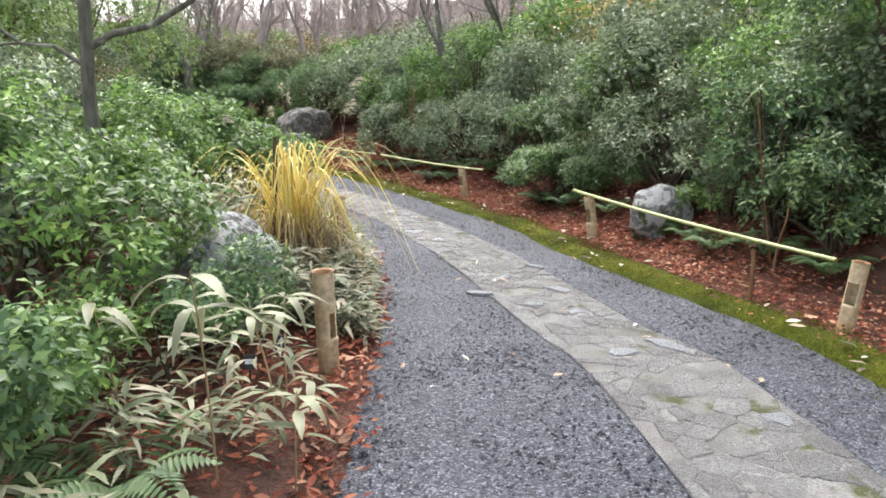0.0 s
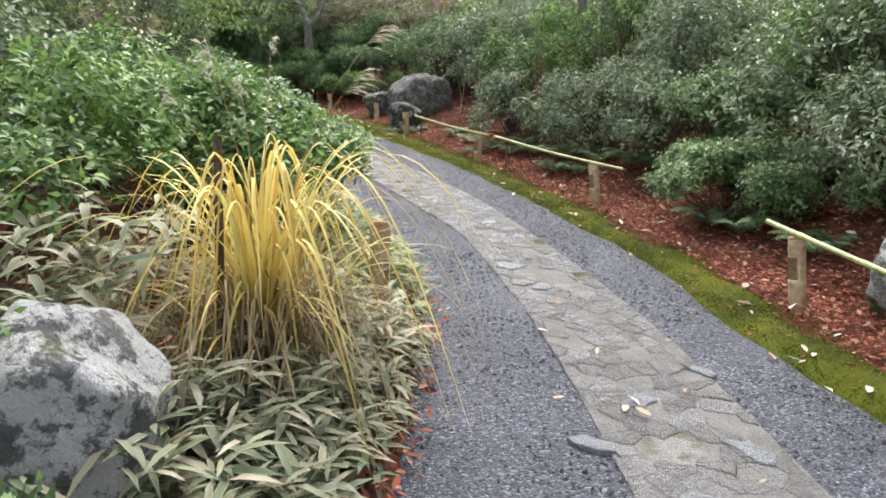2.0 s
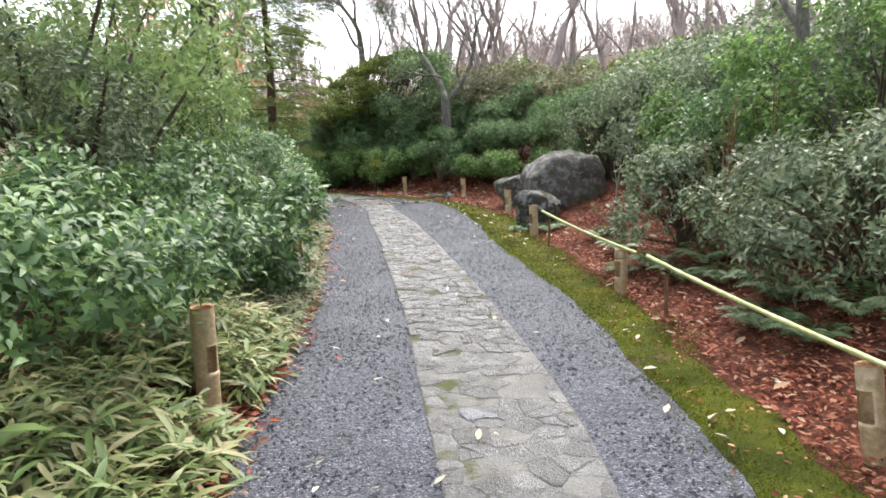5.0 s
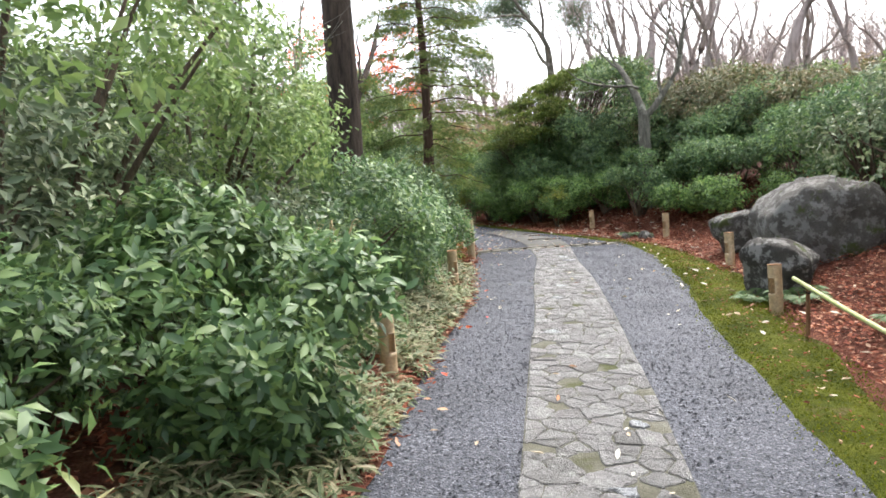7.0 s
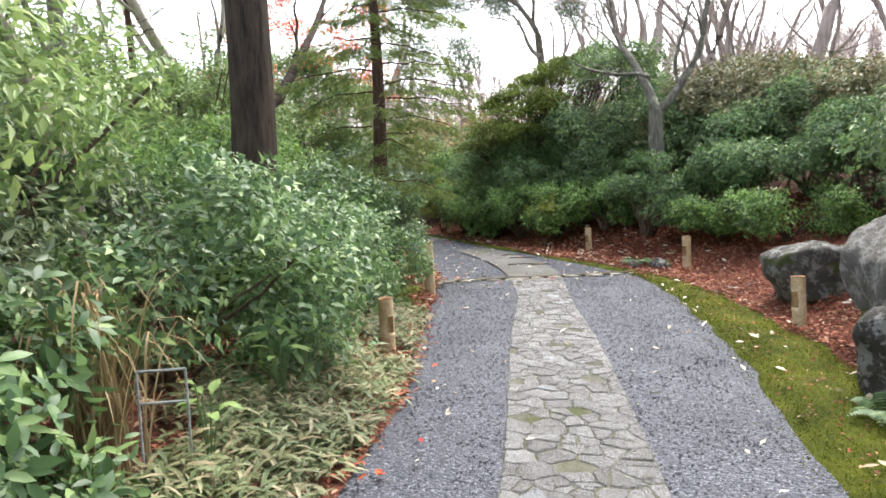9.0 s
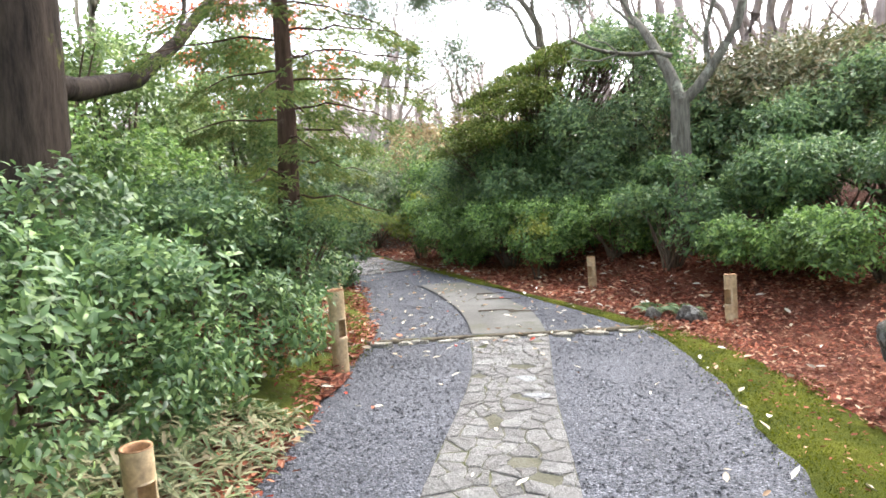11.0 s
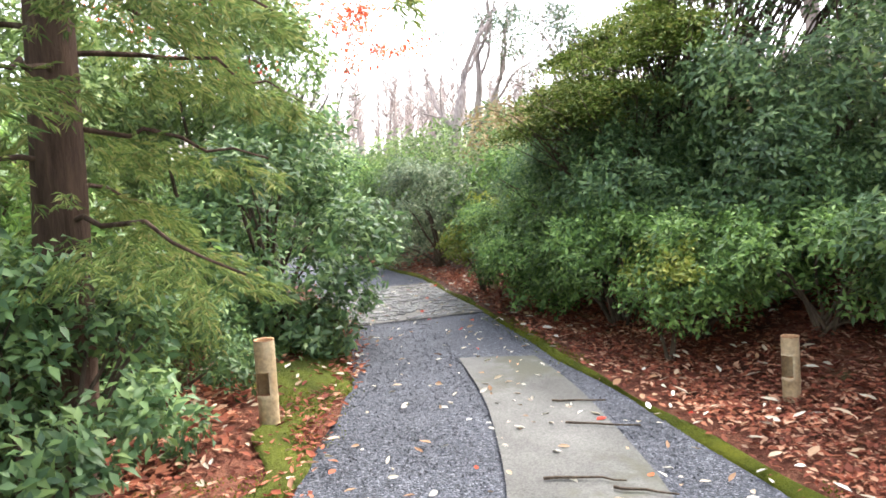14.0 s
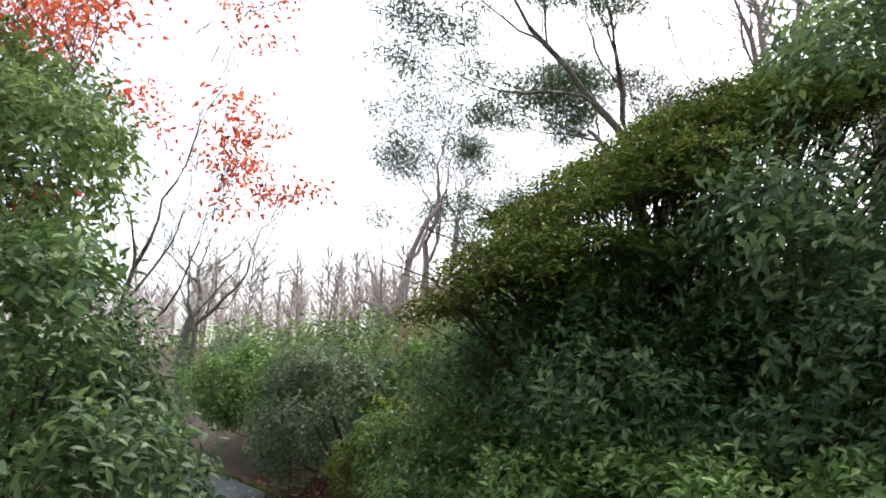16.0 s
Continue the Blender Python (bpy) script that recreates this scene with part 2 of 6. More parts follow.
undergrowth(EARTH)
MOSS_TUFT = leaf_mat("moss_tuft", [(0.055, 0.075, 0.008), (0.115, 0.14, 0.011), (0.20, 0.21, 0.016)], 0.8, 0.25)
MOSS = rough_mat("moss", [(0.3, (0.04, 0.052, 0.007)), (0.5, (0.088, 0.104, 0.010)), (0.72, (0.155, 0.162, 0.016))], 2.2, 0.95, 110.0, 1.0, 0.03, ((0.12, 0.085, 0.045), 0.60))
MORTAR = rough_mat("path_mortar", [(0.3, (0.13, 0.124, 0.115)), (0.55, (0.20, 0.192, 0.181)), (0.75, (0.29, 0.281, 0.268))], 3.5, 0.9, 80.0, 0.8, 0.015, ((0.07, 0.075, 0.033), 0.54))
PAVER = stone_mat("paving_stone", [(0.05, (0.145, 0.138, 0.132)), (0.4, (0.235, 0.226, 0.218)), (0.7, (0.335, 0.325, 0.315)), (1.0, (0.50, 0.49, 0.475))], 0.66, ((0.15, 0.147, 0.11), 0.66), ((0.38, 0.372, 0.35), 0.60))
MOSSY_MORTAR = rough_mat("mossy_joint_mortar", [(0.3, (0.075, 0.072, 0.05)), (0.55, (0.13, 0.125, 0.095)), (0.75, (0.21, 0.20, 0.17))], 3.5, 0.9, 80.0, 0.8, 0.015, ((0.07, 0.075, 0.033), 0.54))
COBBLE = stone_mat("wet_pale_cobble", [(0.1, (0.20, 0.195, 0.185)), (0.6, (0.32, 0.315, 0.305)), (1.0, (0.46, 0.455, 0.445))], 0.4)
MOSS_WORN = rough_mat("worn_olive_moss", [(0.3, (0.05, 0.06, 0.014)), (0.5, (0.10, 0.12, 0.02)), (0.72, (0.17, 0.19, 0.03))], 3.0, 0.95, 90.0, 1.0, 0.04, ((0.10, 0.052, 0.032), 0.57))
SLATE = stone_mat("pale_slate", [(0.1, (0.30, 0.31, 0.33)), (0.6, (0.42, 0.43, 0.45)), (1.0, (0.55, 0.555, 0.565))], 0.5)
SLAB = rough_mat("worn_concrete", [(0.3, (0.095, 0.092, 0.085)), (0.55, (0.15, 0.145, 0.134)), (0.75, (0.195, 0.189, 0.175))], 1.6, 0.8, 90.0, 0.5, 0.008, ((0.10, 0.098, 0.075), 0.55))
BORDER = stone_mat("pale_border_stone", [(0.1, (0.38, 0.35, 0.28)), (0.6, (0.52, 0.49, 0.41)), (1.0, (0.64, 0.61, 0.54))], 0.7, None, ((0.24, 0.24, 0.13), 0.62))
ROCK_PALE = stone_mat("pale_garden_rock", [(0.1, (0.06, 0.058, 0.056)), (0.4, (0.15, 0.145, 0.14)), (0.75, (0.30, 0.295, 0.285)), (1.0, (0.42, 0.42, 0.41))], 0.8, ((0.09, 0.125, 0.022), 0.52), ((0.62, 0.62, 0.60), 0.45))
ROCK_LICHEN = stone_mat("brown_grey_lichened_rock", [(0.1, (0.038, 0.033, 0.028)), (0.4, (0.088, 0.078, 0.066)), (0.75, (0.19, 0.175, 0.152)), (1.0, (0.33, 0.31, 0.28))], 0.85, ((0.085, 0.105, 0.028), 0.57), ((0.30, 0.29, 0.265), 0.50))
ROCK_MID = stone_mat("grey_stone", [(0.1, (0.10, 0.098, 0.09)), (0.5, (0.19, 0.185, 0.17)), (1.0, (0.34, 0.335, 0.31))], 0.8, ((0.10, 0.135, 0.03), 0.58), ((0.36, 0.37, 0.35), 0.66))
ROCK_DARK = stone_mat("dark_boulder", [(0.1, (0.045, 0.042, 0.037)), (0.5, (0.085, 0.08, 0.072)), (1.0, (0.19, 0.18, 0.165))], 0.85, ((0.06, 0.072, 0.026), 0.58), ((0.22, 0.215, 0.20), 0.56))
BAMBOO = rough_mat("weathered_bamboo", [(0.3, (0.36, 0.245, 0.13)), (0.5, (0.47, 0.35, 0.20)), (0.72, (0.56, 0.45, 0.29))], 4.0, 0.5, 38.0, 0.25, 0.004, ((0.26, 0.19, 0.11), 0.66))
BAMBOO_RIM = rough_mat("bamboo_cut_rim", [(0.3, (0.24, 0.13, 0.07)), (0.7, (0.40, 0.24, 0.13))], 12.0, 0.7, 60.0, 0.3, 0.004)
GREEN_POLE = rough_mat("green_bamboo_pole", [(0.3, (0.30, 0.34, 0.10)), (0.55, (0.43, 0.45, 0.18)), (0.75, (0.55, 0.52, 0.27))], 5.0, 0.42, 30.0, 0.2, 0.003)
STAKE = rough_mat("dark_stake", [(0.3, (0.05, 0.04, 0.03)), (0.7, (0.13, 0.10, 0.065))], 9.0, 0.85)
TWINE = rough_mat("dark_palm_twine", [(0.3, (0.02, 0.017, 0.014)), (0.7, (0.05, 0.04, 0.03))], 30.0, 0.9)
LOG = bark_mat("weathered_timber", (0.05, 0.042, 0.03), (0.16, 0.135, 0.095), 6.0, ((0.09, 0.10, 0.035), 0.58))
TWIG = bark_mat("shrub_twig", (0.05, 0.036, 0.026), (0.15, 0.11, 0.078), 9.0)
BARK_GREY = bark_mat("grey_bark", (0.07, 0.064, 0.05), (0.21, 0.195, 0.16), 9.0, ((0.30, 0.30, 0.24), 0.56))
BARK_DARK = bark_mat("dark_ridged_bark", (0.016, 0.012, 0.010), (0.075, 0.055, 0.042), 5.0, ((0.115, 0.12, 0.03), 0.64))
BARK_RED = bark_mat("reddish_conifer_bark", (0.035, 0.021, 0.015), (0.125, 0.078, 0.056), 6.0, ((0.19, 0.15, 0.115), 0.62))
BARK_PALE = bark_mat("pale_bark", (0.24, 0.20, 0.155), (0.50, 0.45, 0.38), 5.0, ((0.15, 0.12, 0.085), 0.62))
# bark of distant trees, paled and pinked to paint in the haze
BARE_FAR = bark_mat("hazed_bare_bark", (0.21, 0.165, 0.15), (0.46, 0.385, 0.355), 4.0)
CANE = bark_mat("reddish_cane", (0.15, 0.075, 0.04), (0.30, 0.17, 0.09), 9.0)
FOREST = rough_mat("distant_winter_wood", [(0.3, (0.14, 0.105, 0.09)), (0.5, (0.20, 0.155, 0.135)), (0.7, (0.13, 0.14, 0.085))], 0.35, 0.95, 2.5, 0.8, 0.3)
BLACK = rough_mat("black_plastic", [(0.3, (0.012, 0.012, 0.012)), (0.7, (0.022, 0.022, 0.022))], 20.0, 0.4, 90.0, 0.1, 0.001)
WHITE = rough_mat("white_marking", [(0.3, (0.68, 0.68, 0.66)), (0.7, (0.8, 0.8, 0.78))], 20.0, 0.5, 90.0, 0.1, 0.001)
METAL = rough_mat("dull_metal", [(0.3, (0.22, 0.23, 0.23)), (0.7, (0.38, 0.39, 0.39))], 20.0, 0.4, 90.0, 0.1, 0.001)


# ---- mesh helpers ----
def link_mesh(name, V, F, mat, parent=None, label="", smooth=False, edge=None):
    """A mesh object from arrays: vertices (n, 3) and faces (m, k)."""
    V, F = np.asarray(V, dtype=np.float32), np.asarray(F, dtype=np.int32)
    me = bpy.data.meshes.new(name)
    me.vertices.add(len(V))
    me.vertices.foreach_set("co", V.ravel())
    m, k = F.shape
    me.loops.add(m * k)
    me.loops.foreach_set("vertex_index", F.ravel())
    me.polygons.add(m)
    me.polygons.foreach_set("loop_start", np.arange(m, dtype=np.int32) * k)
    me.update(calc_edges=True)
    if smooth:
        me.polygons.foreach_set("use_smooth", np.ones(m, dtype=bool))
    if edge is not None:
        me.attributes.new("edge", "FLOAT", "POINT").data.foreach_set("value", np.asarray(edge, dtype=np.float32))
    me.materials.append(mat)
    ob = new(name, me)
    if parent is not None:
        ob.parent = parent
    if label:
        ob["label"] = label
    return ob


def part(name, bm, mat, parent, label="", smooth=False):
    me = bpy.data.meshes.new(name)
    bm.to_mesh(me)
    bm.free()
    if smooth:
        me.polygons.foreach_set("use_smooth", np.ones(len(me.polygons), dtype=bool))
    me.materials.append(mat)
    ob = new(name, me)
    ob.parent = parent
    if label:
        ob["label"] = label
    return ob


def thing(name, at, label, category, group="", kind="", turn=0.0):
    e = new(name)
    e.empty_display_size = 0.2
    e.matrix_basis = pose(*at, 0, 0, turn)
    return tagged(e, label, category, group, kind)


def unit(a):
    return a / np.maximum(np.linalg.norm(a, axis=-1, keepdims=True), 1e-9)


def leaves(P, D, U, L, W, droop=0.15, fold=0.25, fine=False):
    """Leaves at P that point along D with the upper face towards U. L, W: lengths and widths. Returns vertices, triangles, edge weights."""
    n = len(P)
    D = unit(D)
    S = unit(np.cross(D, U))
    N = np.cross(S, D)
    L, W = np.broadcast_to(np.asarray(L, float), (n,))[:, None], np.broadcast_to(np.asarray(W, float), (n,))[:, None]
    at = lambda a, s, h: P + D * L * a + S * W * s + N * (L * h)
    if fine == "kite":
        V = np.stack([at(0, 0, 0), at(0.42, -0.5, fold * 0.25), at(0.55, 0, 0.03), at(0.42, 0.5, fold * 0.25), at(1, 0, -droop)], 1)
        f, e = [(0, 2, 1), (1, 2, 4), (0, 3, 2), (3, 4, 2)], [0, 1, 0, 1, 0.5]
    elif fine:
        V = np.stack([at(0, 0, 0), at(0.5, 0, 0.02), at(1, 0, -droop), at(0.28, -0.42, fold * 0.22), at(0.66, -0.38, fold * 0.15 - droop * 0.35), at(0.28, 0.42, fold * 0.22), at(0.66, 0.38, fold * 0.15 - droop * 0.35)], 1)
        f, e = [(0, 1, 3), (3, 1, 4), (4, 1, 2), (1, 0, 5), (1, 5, 6), (1, 6, 2)], [0.6, 0, 0.7, 1, 1, 1, 1]
    else:
        V = np.stack([at(0, 0, 0), at(0.45, -0.5, fold * 0.25), at(1, 0, -droop), at(0.45, 0.5, fold * 0.25)], 1)
        f, e = [(0, 2, 1), (0, 3, 2)], [0, 1, 0.5, 1]
    k = V.shape[1]
    F = (np.arange(n)[:, None, None] * k + np.array(f)[None]).reshape(-1, 3)
    return V.reshape(-1, 3), F, np.tile(e, n)


def tube(points, radii, sides=6):
    P, r = np.asarray(points, float), np.asarray(radii, float)
    T = unit(np.gradient(P, axis=0))
    ref = np.where(np.abs(T[:, 2:3]) > 0.9, [[1.0, 0, 0]], [[0, 0, 1.0]])
    A = unit(np.cross(T, ref))
    B = np.cross(T, A)
    a = np.arange(sides) * 2 * np.pi / sides
    V = P[:, None] + r[:, None, None] * (A[:, None] * np.cos(a)[None, :, None] + B[:, None] * np.sin(a)[None, :, None])
    i, j = np.meshgrid(np.arange(len(P) - 1), np.arange(sides), indexing="ij")
    k = (j + 1) % sides
    F = np.stack([i * sides + j, i * sides + k, (i + 1) * sides + k, (i + 1) * sides + j], -1).reshape(-1, 4)
    return V.reshape(-1, 3), F


def joined(pieces):
    Vs, Fs, o = [], [], 0
    for V, F in pieces:
        Vs.append(V)
        Fs.append(F + o)
        o += len(V)
    return np.concatenate(Vs), np.concatenate(Fs)


def lumps(rng, k=9, lo=1.5, hi=5.0):
    """A cheap smooth noise over points: a sum of waves."""
    W = unit(rng.normal(size=(k, 3))) * rng.uniform(lo, hi, (k, 1))
    ph = rng.uniform(0, 6.28, k)
    return lambda P: np.sin(P @ W.T + ph).sum(-1) / math.sqrt(k)


# ---- the plan: edges of the path ----
GL = [(-0.1, -12), (-0.2, -3), (-0.25, 0), (-0.28, 2.28), (-0.31, 3.3), (-0.42, 4.4), (-0.72, 5.75), (-1.25, 6.8), (-2.0, 7.8), (-2.62, 8.8), (-3.3, 10.0), (-4.25, 11.5), (-4.89, 12.39), (-5.47, 13.22), (-6.45, 14.7), (-7.9, 16.4), (-8.6, 17.2), (-9.15, 17.95), (-9.6, 18.4), (-10.25, 18.95), (-10.95, 19.45), (-11.9, 20.2), (-14.0, 21.3), (-17.0, 22.2), (-22.0, 22.6), (-30.0, 22.0)]
GR = [(2.6, -12), (2.5, -3), (2.45, 0), (2.32, 2.4), (2.11, 3.49), (1.93, 3.89), (1.63, 4.55), (1.39, 5.15), (1.08, 6.03), (0.68, 7.15), (0.03, 8.5), (-0.51, 9.49), (-1.12, 10.68), (-1.84, 11.86), (-3.17, 13.9), (-3.68, 14.7), (-4.6, 16.26), (-5.56, 17.75), (-6.45, 18.95), (-7.3, 19.75), (-8.3, 20.35), (-9.9, 21.12), (-11.4, 21.8), (-13.4, 22.75), (-16.5, 24.0), (-22.0, 24.8), (-30.0, 24.4)]
SL = [(1.2, -12), (1.2, -3), (1.15, 0), (0.9, 2.5), (0.68, 3.27), (0.48, 3.95), (0.2, 4.93), (-0.18, 6.02), (-0.75, 7.4), (-1.22, 8.2), (-1.87, 9.21), (-2.9, 10.8), (-4.36, 12.92), (-5.12, 14.05), (-6.51, 15.98), (-7.65, 17.65), (-8.52, 18.66)]
SR = [(1.98, -12), (1.98, -3), (1.92, 0), (1.67, 2.6), (1.36, 3.4), (1.17, 4.03), (0.93, 4.85), (0.62, 5.78), (0.06, 7.1), (-0.55, 8.4), (-1.09, 9.4), (-1.89, 10.65), (-2.99, 12.3), (-3.72, 13.34), (-4.42, 14.35), (-5.76, 16.2), (-6.94, 17.7), (-7.96, 19.1)]
SL2 = [(-8.6, 18.78), (-9.1, 19.27), (-9.62, 19.72), (-10.5, 20.37), (-11.52, 20.98)]
SR2 = [(-8.1, 19.25), (-8.55, 19.75), (-9.0, 20.16), (-10.2, 20.97), (-11.13, 21.46)]


def curve(pts, step=0.1):
    """A smooth line through the points, at even steps."""
    p = np.array(pts, float)
    p = np.vstack([2 * p[0] - p[1], p, 2 * p[-1] - p[-2]])
    out = []
    for i in range(1, len(p) - 2):
        n = max(2, int(np.linalg.norm(p[i + 1] - p[i]) / 0.05))
        t = np.linspace(0, 1, n, endpoint=False)[:, None]
        a, b, c, d = p[i - 1], p[i], p[i + 1], p[i + 2]
        out.append(0.5 * (2 * b + (c - a) * t + (2 * a - 5 * b + 4 * c - d) * t**2 + (3 * b - a - 3 * c + d) * t**3))
    out = np.vstack(out + [p[-2:-1]])
    s = np.concatenate([[0], np.cumsum(np.linalg.norm(np.diff(out, axis=0), axis=1))])
    q = np.arange(0, s[-1], step)
    return np.stack([np.interp(q, s, out[:, 0]), np.interp(q, s, out[:, 1])], 1)


cGL, cGR, cSL, cSR = curve(GL), curve(GR), curve(SL, 0.05), curve(SR, 0.05)


def beside(P, line):
    """Distance from points to a line; positive on its right as one walks."""
    P = np.atleast_2d(P)
    out = np.empty(len(P))
    tang = unit(np.gradient(line, axis=0))
    for a in range(0, len(P), 4000):
        q = P[a:a + 4000]
        d = q[:, None] - line[None]
        i = (d**2).sum(-1).argmin(1)
        v = d[np.arange(len(q)), i]
        t = tang[i]
        side = t[:, 1] * v[:, 0] - t[:, 0] * v[:, 1]
        out[a:a + 4000] = np.sign(side) * np.linalg.norm(v, axis=1)
    return out


hill_waves = lumps(np.random.default_rng(5), 9, 0.05, 0.16)
small_waves = lumps(np.random.default_rng(6), 9, 1.5, 5.0)


def step(x, a, b):
    t = np.clip((x - a) / (b - a), 0, 1)
    return t * t * (3 - 2 * t)


def ground_z(P):
    """The height of the ground: a flat path, a low bank on one side, a slope on the other, hills far off."""
    P = np.atleast_2d(np.asarray(P, float))
    r, l = beside(P, cGR), -beside(P, cGL)
    z = np.full(len(P), -0.03)
    right = np.where(r > 0, 0.03 + 3.3 * (1 - np.exp(-np.maximum(r - 0.45, 0) * 0.085)) * step(r, 0.3, 1.6), 0)
    left = np.where(l > 0, 0.03 + 0.10 * step(l, 0.05, 0.6) + 0.03 * np.minimum(l, 12), 0)
    out = np.hypot(P[:, 0] + 5, P[:, 1] - 14)
    q = np.column_stack([P, np.zeros(len(P))])
    west = step(-(P[:, 0] + 5) / np.maximum(out, 1), 0.15, 0.6)
    far = np.clip((out - 24) * (0.12 - 0.095 * west), 0, 11 - 8.5 * west) * (1 + 0.25 * hill_waves(q))
    return z + np.maximum(right, left) + 0.012 * small_waves(q) * step(np.maximum(r, l), 0.1, 0.5) + far * step(np.maximum(r, l), 4, 12)


def gz(x, y):
    return float(ground_z([(x, y)])[0])


# ---- the ground, one sheet to the horizon ----
def spread(lo, hi, fine, reach):
    a = [hi]
    d = fine
    while a[-1] < reach:
        d *= 1.18
        a.append(a[-1] + d)
    b = [lo]
    d = fine
    while b[-1] > -reach:
        d *= 1.18
        b.append(b[-1] - d)
    return np.array(b[::-1] + list(np.arange(lo + fine, hi - fine / 2, fine)) + a)


gx, gy = spread(-20, 9, 0.22, 700), spread(-5, 29, 0.22, 700)
GXY = np.stack(np.meshgrid(gx, gy, indexing="xy"), -1).reshape(-1, 2)
gi, gj = np.meshgrid(np.arange(len(gx) - 1), np.arange(len(gy) - 1), indexing="xy")
g0 = (gj * len(gx) + gi).ravel()
ground = link_mesh("ground", np.column_stack([GXY, ground_z(GXY)]), np.stack([g0, g0 + 1, g0 + 1 + len(gx), g0 + len(gx)], -1), EARTH, smooth=True)
tagged(ground, "brown leaf-mould earth sloping up beside the path", "ground", kind="structure")


def strip(name, a, b, z, mat, label, category, rows=8, wave=0.0, kind="structure", seed=1, crown=0.0, follow=False):
    """A sheet between two lines, with a ragged outer edge and small bumps."""
    n = max(len(a), len(b))
    t = np.linspace(0, 1, n)
    A = np.stack([np.interp(t, np.linspace(0, 1, len(a)), a[:, k]) for k in (0, 1)], 1)
    B = np.stack([np.interp(t, np.linspace(0, 1, len(b)), b[:, k]) for k in (0, 1)], 1)
    u = np.linspace(0, 1, rows)[None, :, None]
    P = A[:, None] * (1 - u) + B[:, None] * u
    rng = np.random.default_rng(seed)
    w = lumps(rng, 9, 3, 16)
    q = np.concatenate([P, np.zeros((*P.shape[:2], 1))], -1)
    bumps = w(q.reshape(-1, 3)).reshape(n, rows)
    Z = np.full((n, rows), z) + wave * bumps + crown * np.sin(np.pi * u[..., 0])
    Z[:, 0] -= 0.5 * crown
    Z[:, -1] -= 0.5 * crown
    if follow:
        Z = Z + ground_z(P.reshape(-1, 2)).reshape(n, rows)
    V = np.concatenate([P, Z[..., None]], -1).reshape(-1, 3)
    i, j = np.meshgrid(np.arange(n - 1), np.arange(rows - 1), indexing="ij")
    k = i * rows + j
    F = np.stack([k, k + 1, k + rows + 1, k + rows], -1).reshape(-1, 4)
    return tagged(link_mesh(name, V, F, mat, smooth=True), label, category, kind=kind)


def offset(line, d, ragged=0.0, seed=3):
    t = unit(np.gradient(line, axis=0))
    nrm = np.stack([t[:, 1], -t[:, 0]], 1)
    w = lumps(np.random.default_rng(seed), 9, 2, 9)
    q = np.column_stack([line, np.zeros(len(line))])
    d = np.broadcast_to(np.asarray(d, float), (len(line),)) + ragged * w(q)
    return line + nrm * d[:, None]


ragL, ragR = offset(cGL, -0.03, 0.025, 4), offset(cGR, 0.02, 0.025, 5)
strip("path", ragL, ragR, 0.006, GRAVEL, "dark grey gravel garden path", "path", 24, 0.003)
# moss verge: wider where the path bends past the boulder
moss_w = np.interp(cGR[:, 1], [-12, 3, 5, 9, 12, 14, 17, 18.5, 19.6, 20.3, 22, 25], [0.3, 0.3, 0.34, 0.36, 0.45, 0.62, 0.66, 0.46, 0.26, 0.13, 0.08, 0.08])
mossR = tagged(strip("moss_verge", offset(cGR, -0.05, 0.03, 8), offset(cGR, moss_w, 0.07, 9), 0.012, MOSS, "bright green moss verge along the gravel", "moss", 14, 0.007, "structure", 7, 0.03), "bright green moss verge along the gravel", "moss")
keep = (cGL[:, 1] > 16.2) & (cGL[:, 1] < 20.6)
mossL = strip("moss_patch", offset(cGL[keep], 0.0, 0.07, 11), offset(cGL[keep], -0.5, 0.28, 12), 0.02, MOSS_WORN, "yellow-green moss patch strewn with dead leaves", "moss", 18, 0.012, "structure", 13, 0.03, True)
# earth borders of the gravel on the planted side
strip("path_edge", offset(cGL, 0.02, 0.06, 15), offset(cGL, -0.35, 0.04, 16), 0.018, EARTH, "leaf-strewn earth edge of the path", "ground", 6, 0.012, "structure", 17)

# stone strip in the middle of the path
nearL, nearR = int(np.argmax(cSL[:, 1] > 9.9)), int(np.argmax(cSR[:, 1] > 10.25))
mortar = strip("paving_strip", cSL[:nearL + 1], cSR[:nearR + 1], 0.014, MORTAR, "grey crazy-paved stone strip set flush in mortar", "paving", 8, 0.0015)
mossy_mortar = strip("paving_strip", cSL[nearL:], cSR[nearR:], 0.014, MOSSY_MORTAR, "pale crazy-paved stone strip with mossy joints", "paving", 8, 0.0015)
slab = strip("concrete_strip", curve(SL2, 0.1), curve(SR2, 0.1), 0.028, SLAB, "worn smooth concrete path strip past the timber edge", "paving", 8, 0.001)
keep = (cGL[:, 0] < -13.3) & (cGL[:, 0] > -15.8)
keepR = (cGR[:, 0] < -12.9) & (cGR[:, 0] > -15.3)
cobble_bed = strip("cobble_patch", cGL[keep], cGR[keepR], 0.02, MORTAR, "pale cobbled patch across the path", "paving", 8, 0.002)


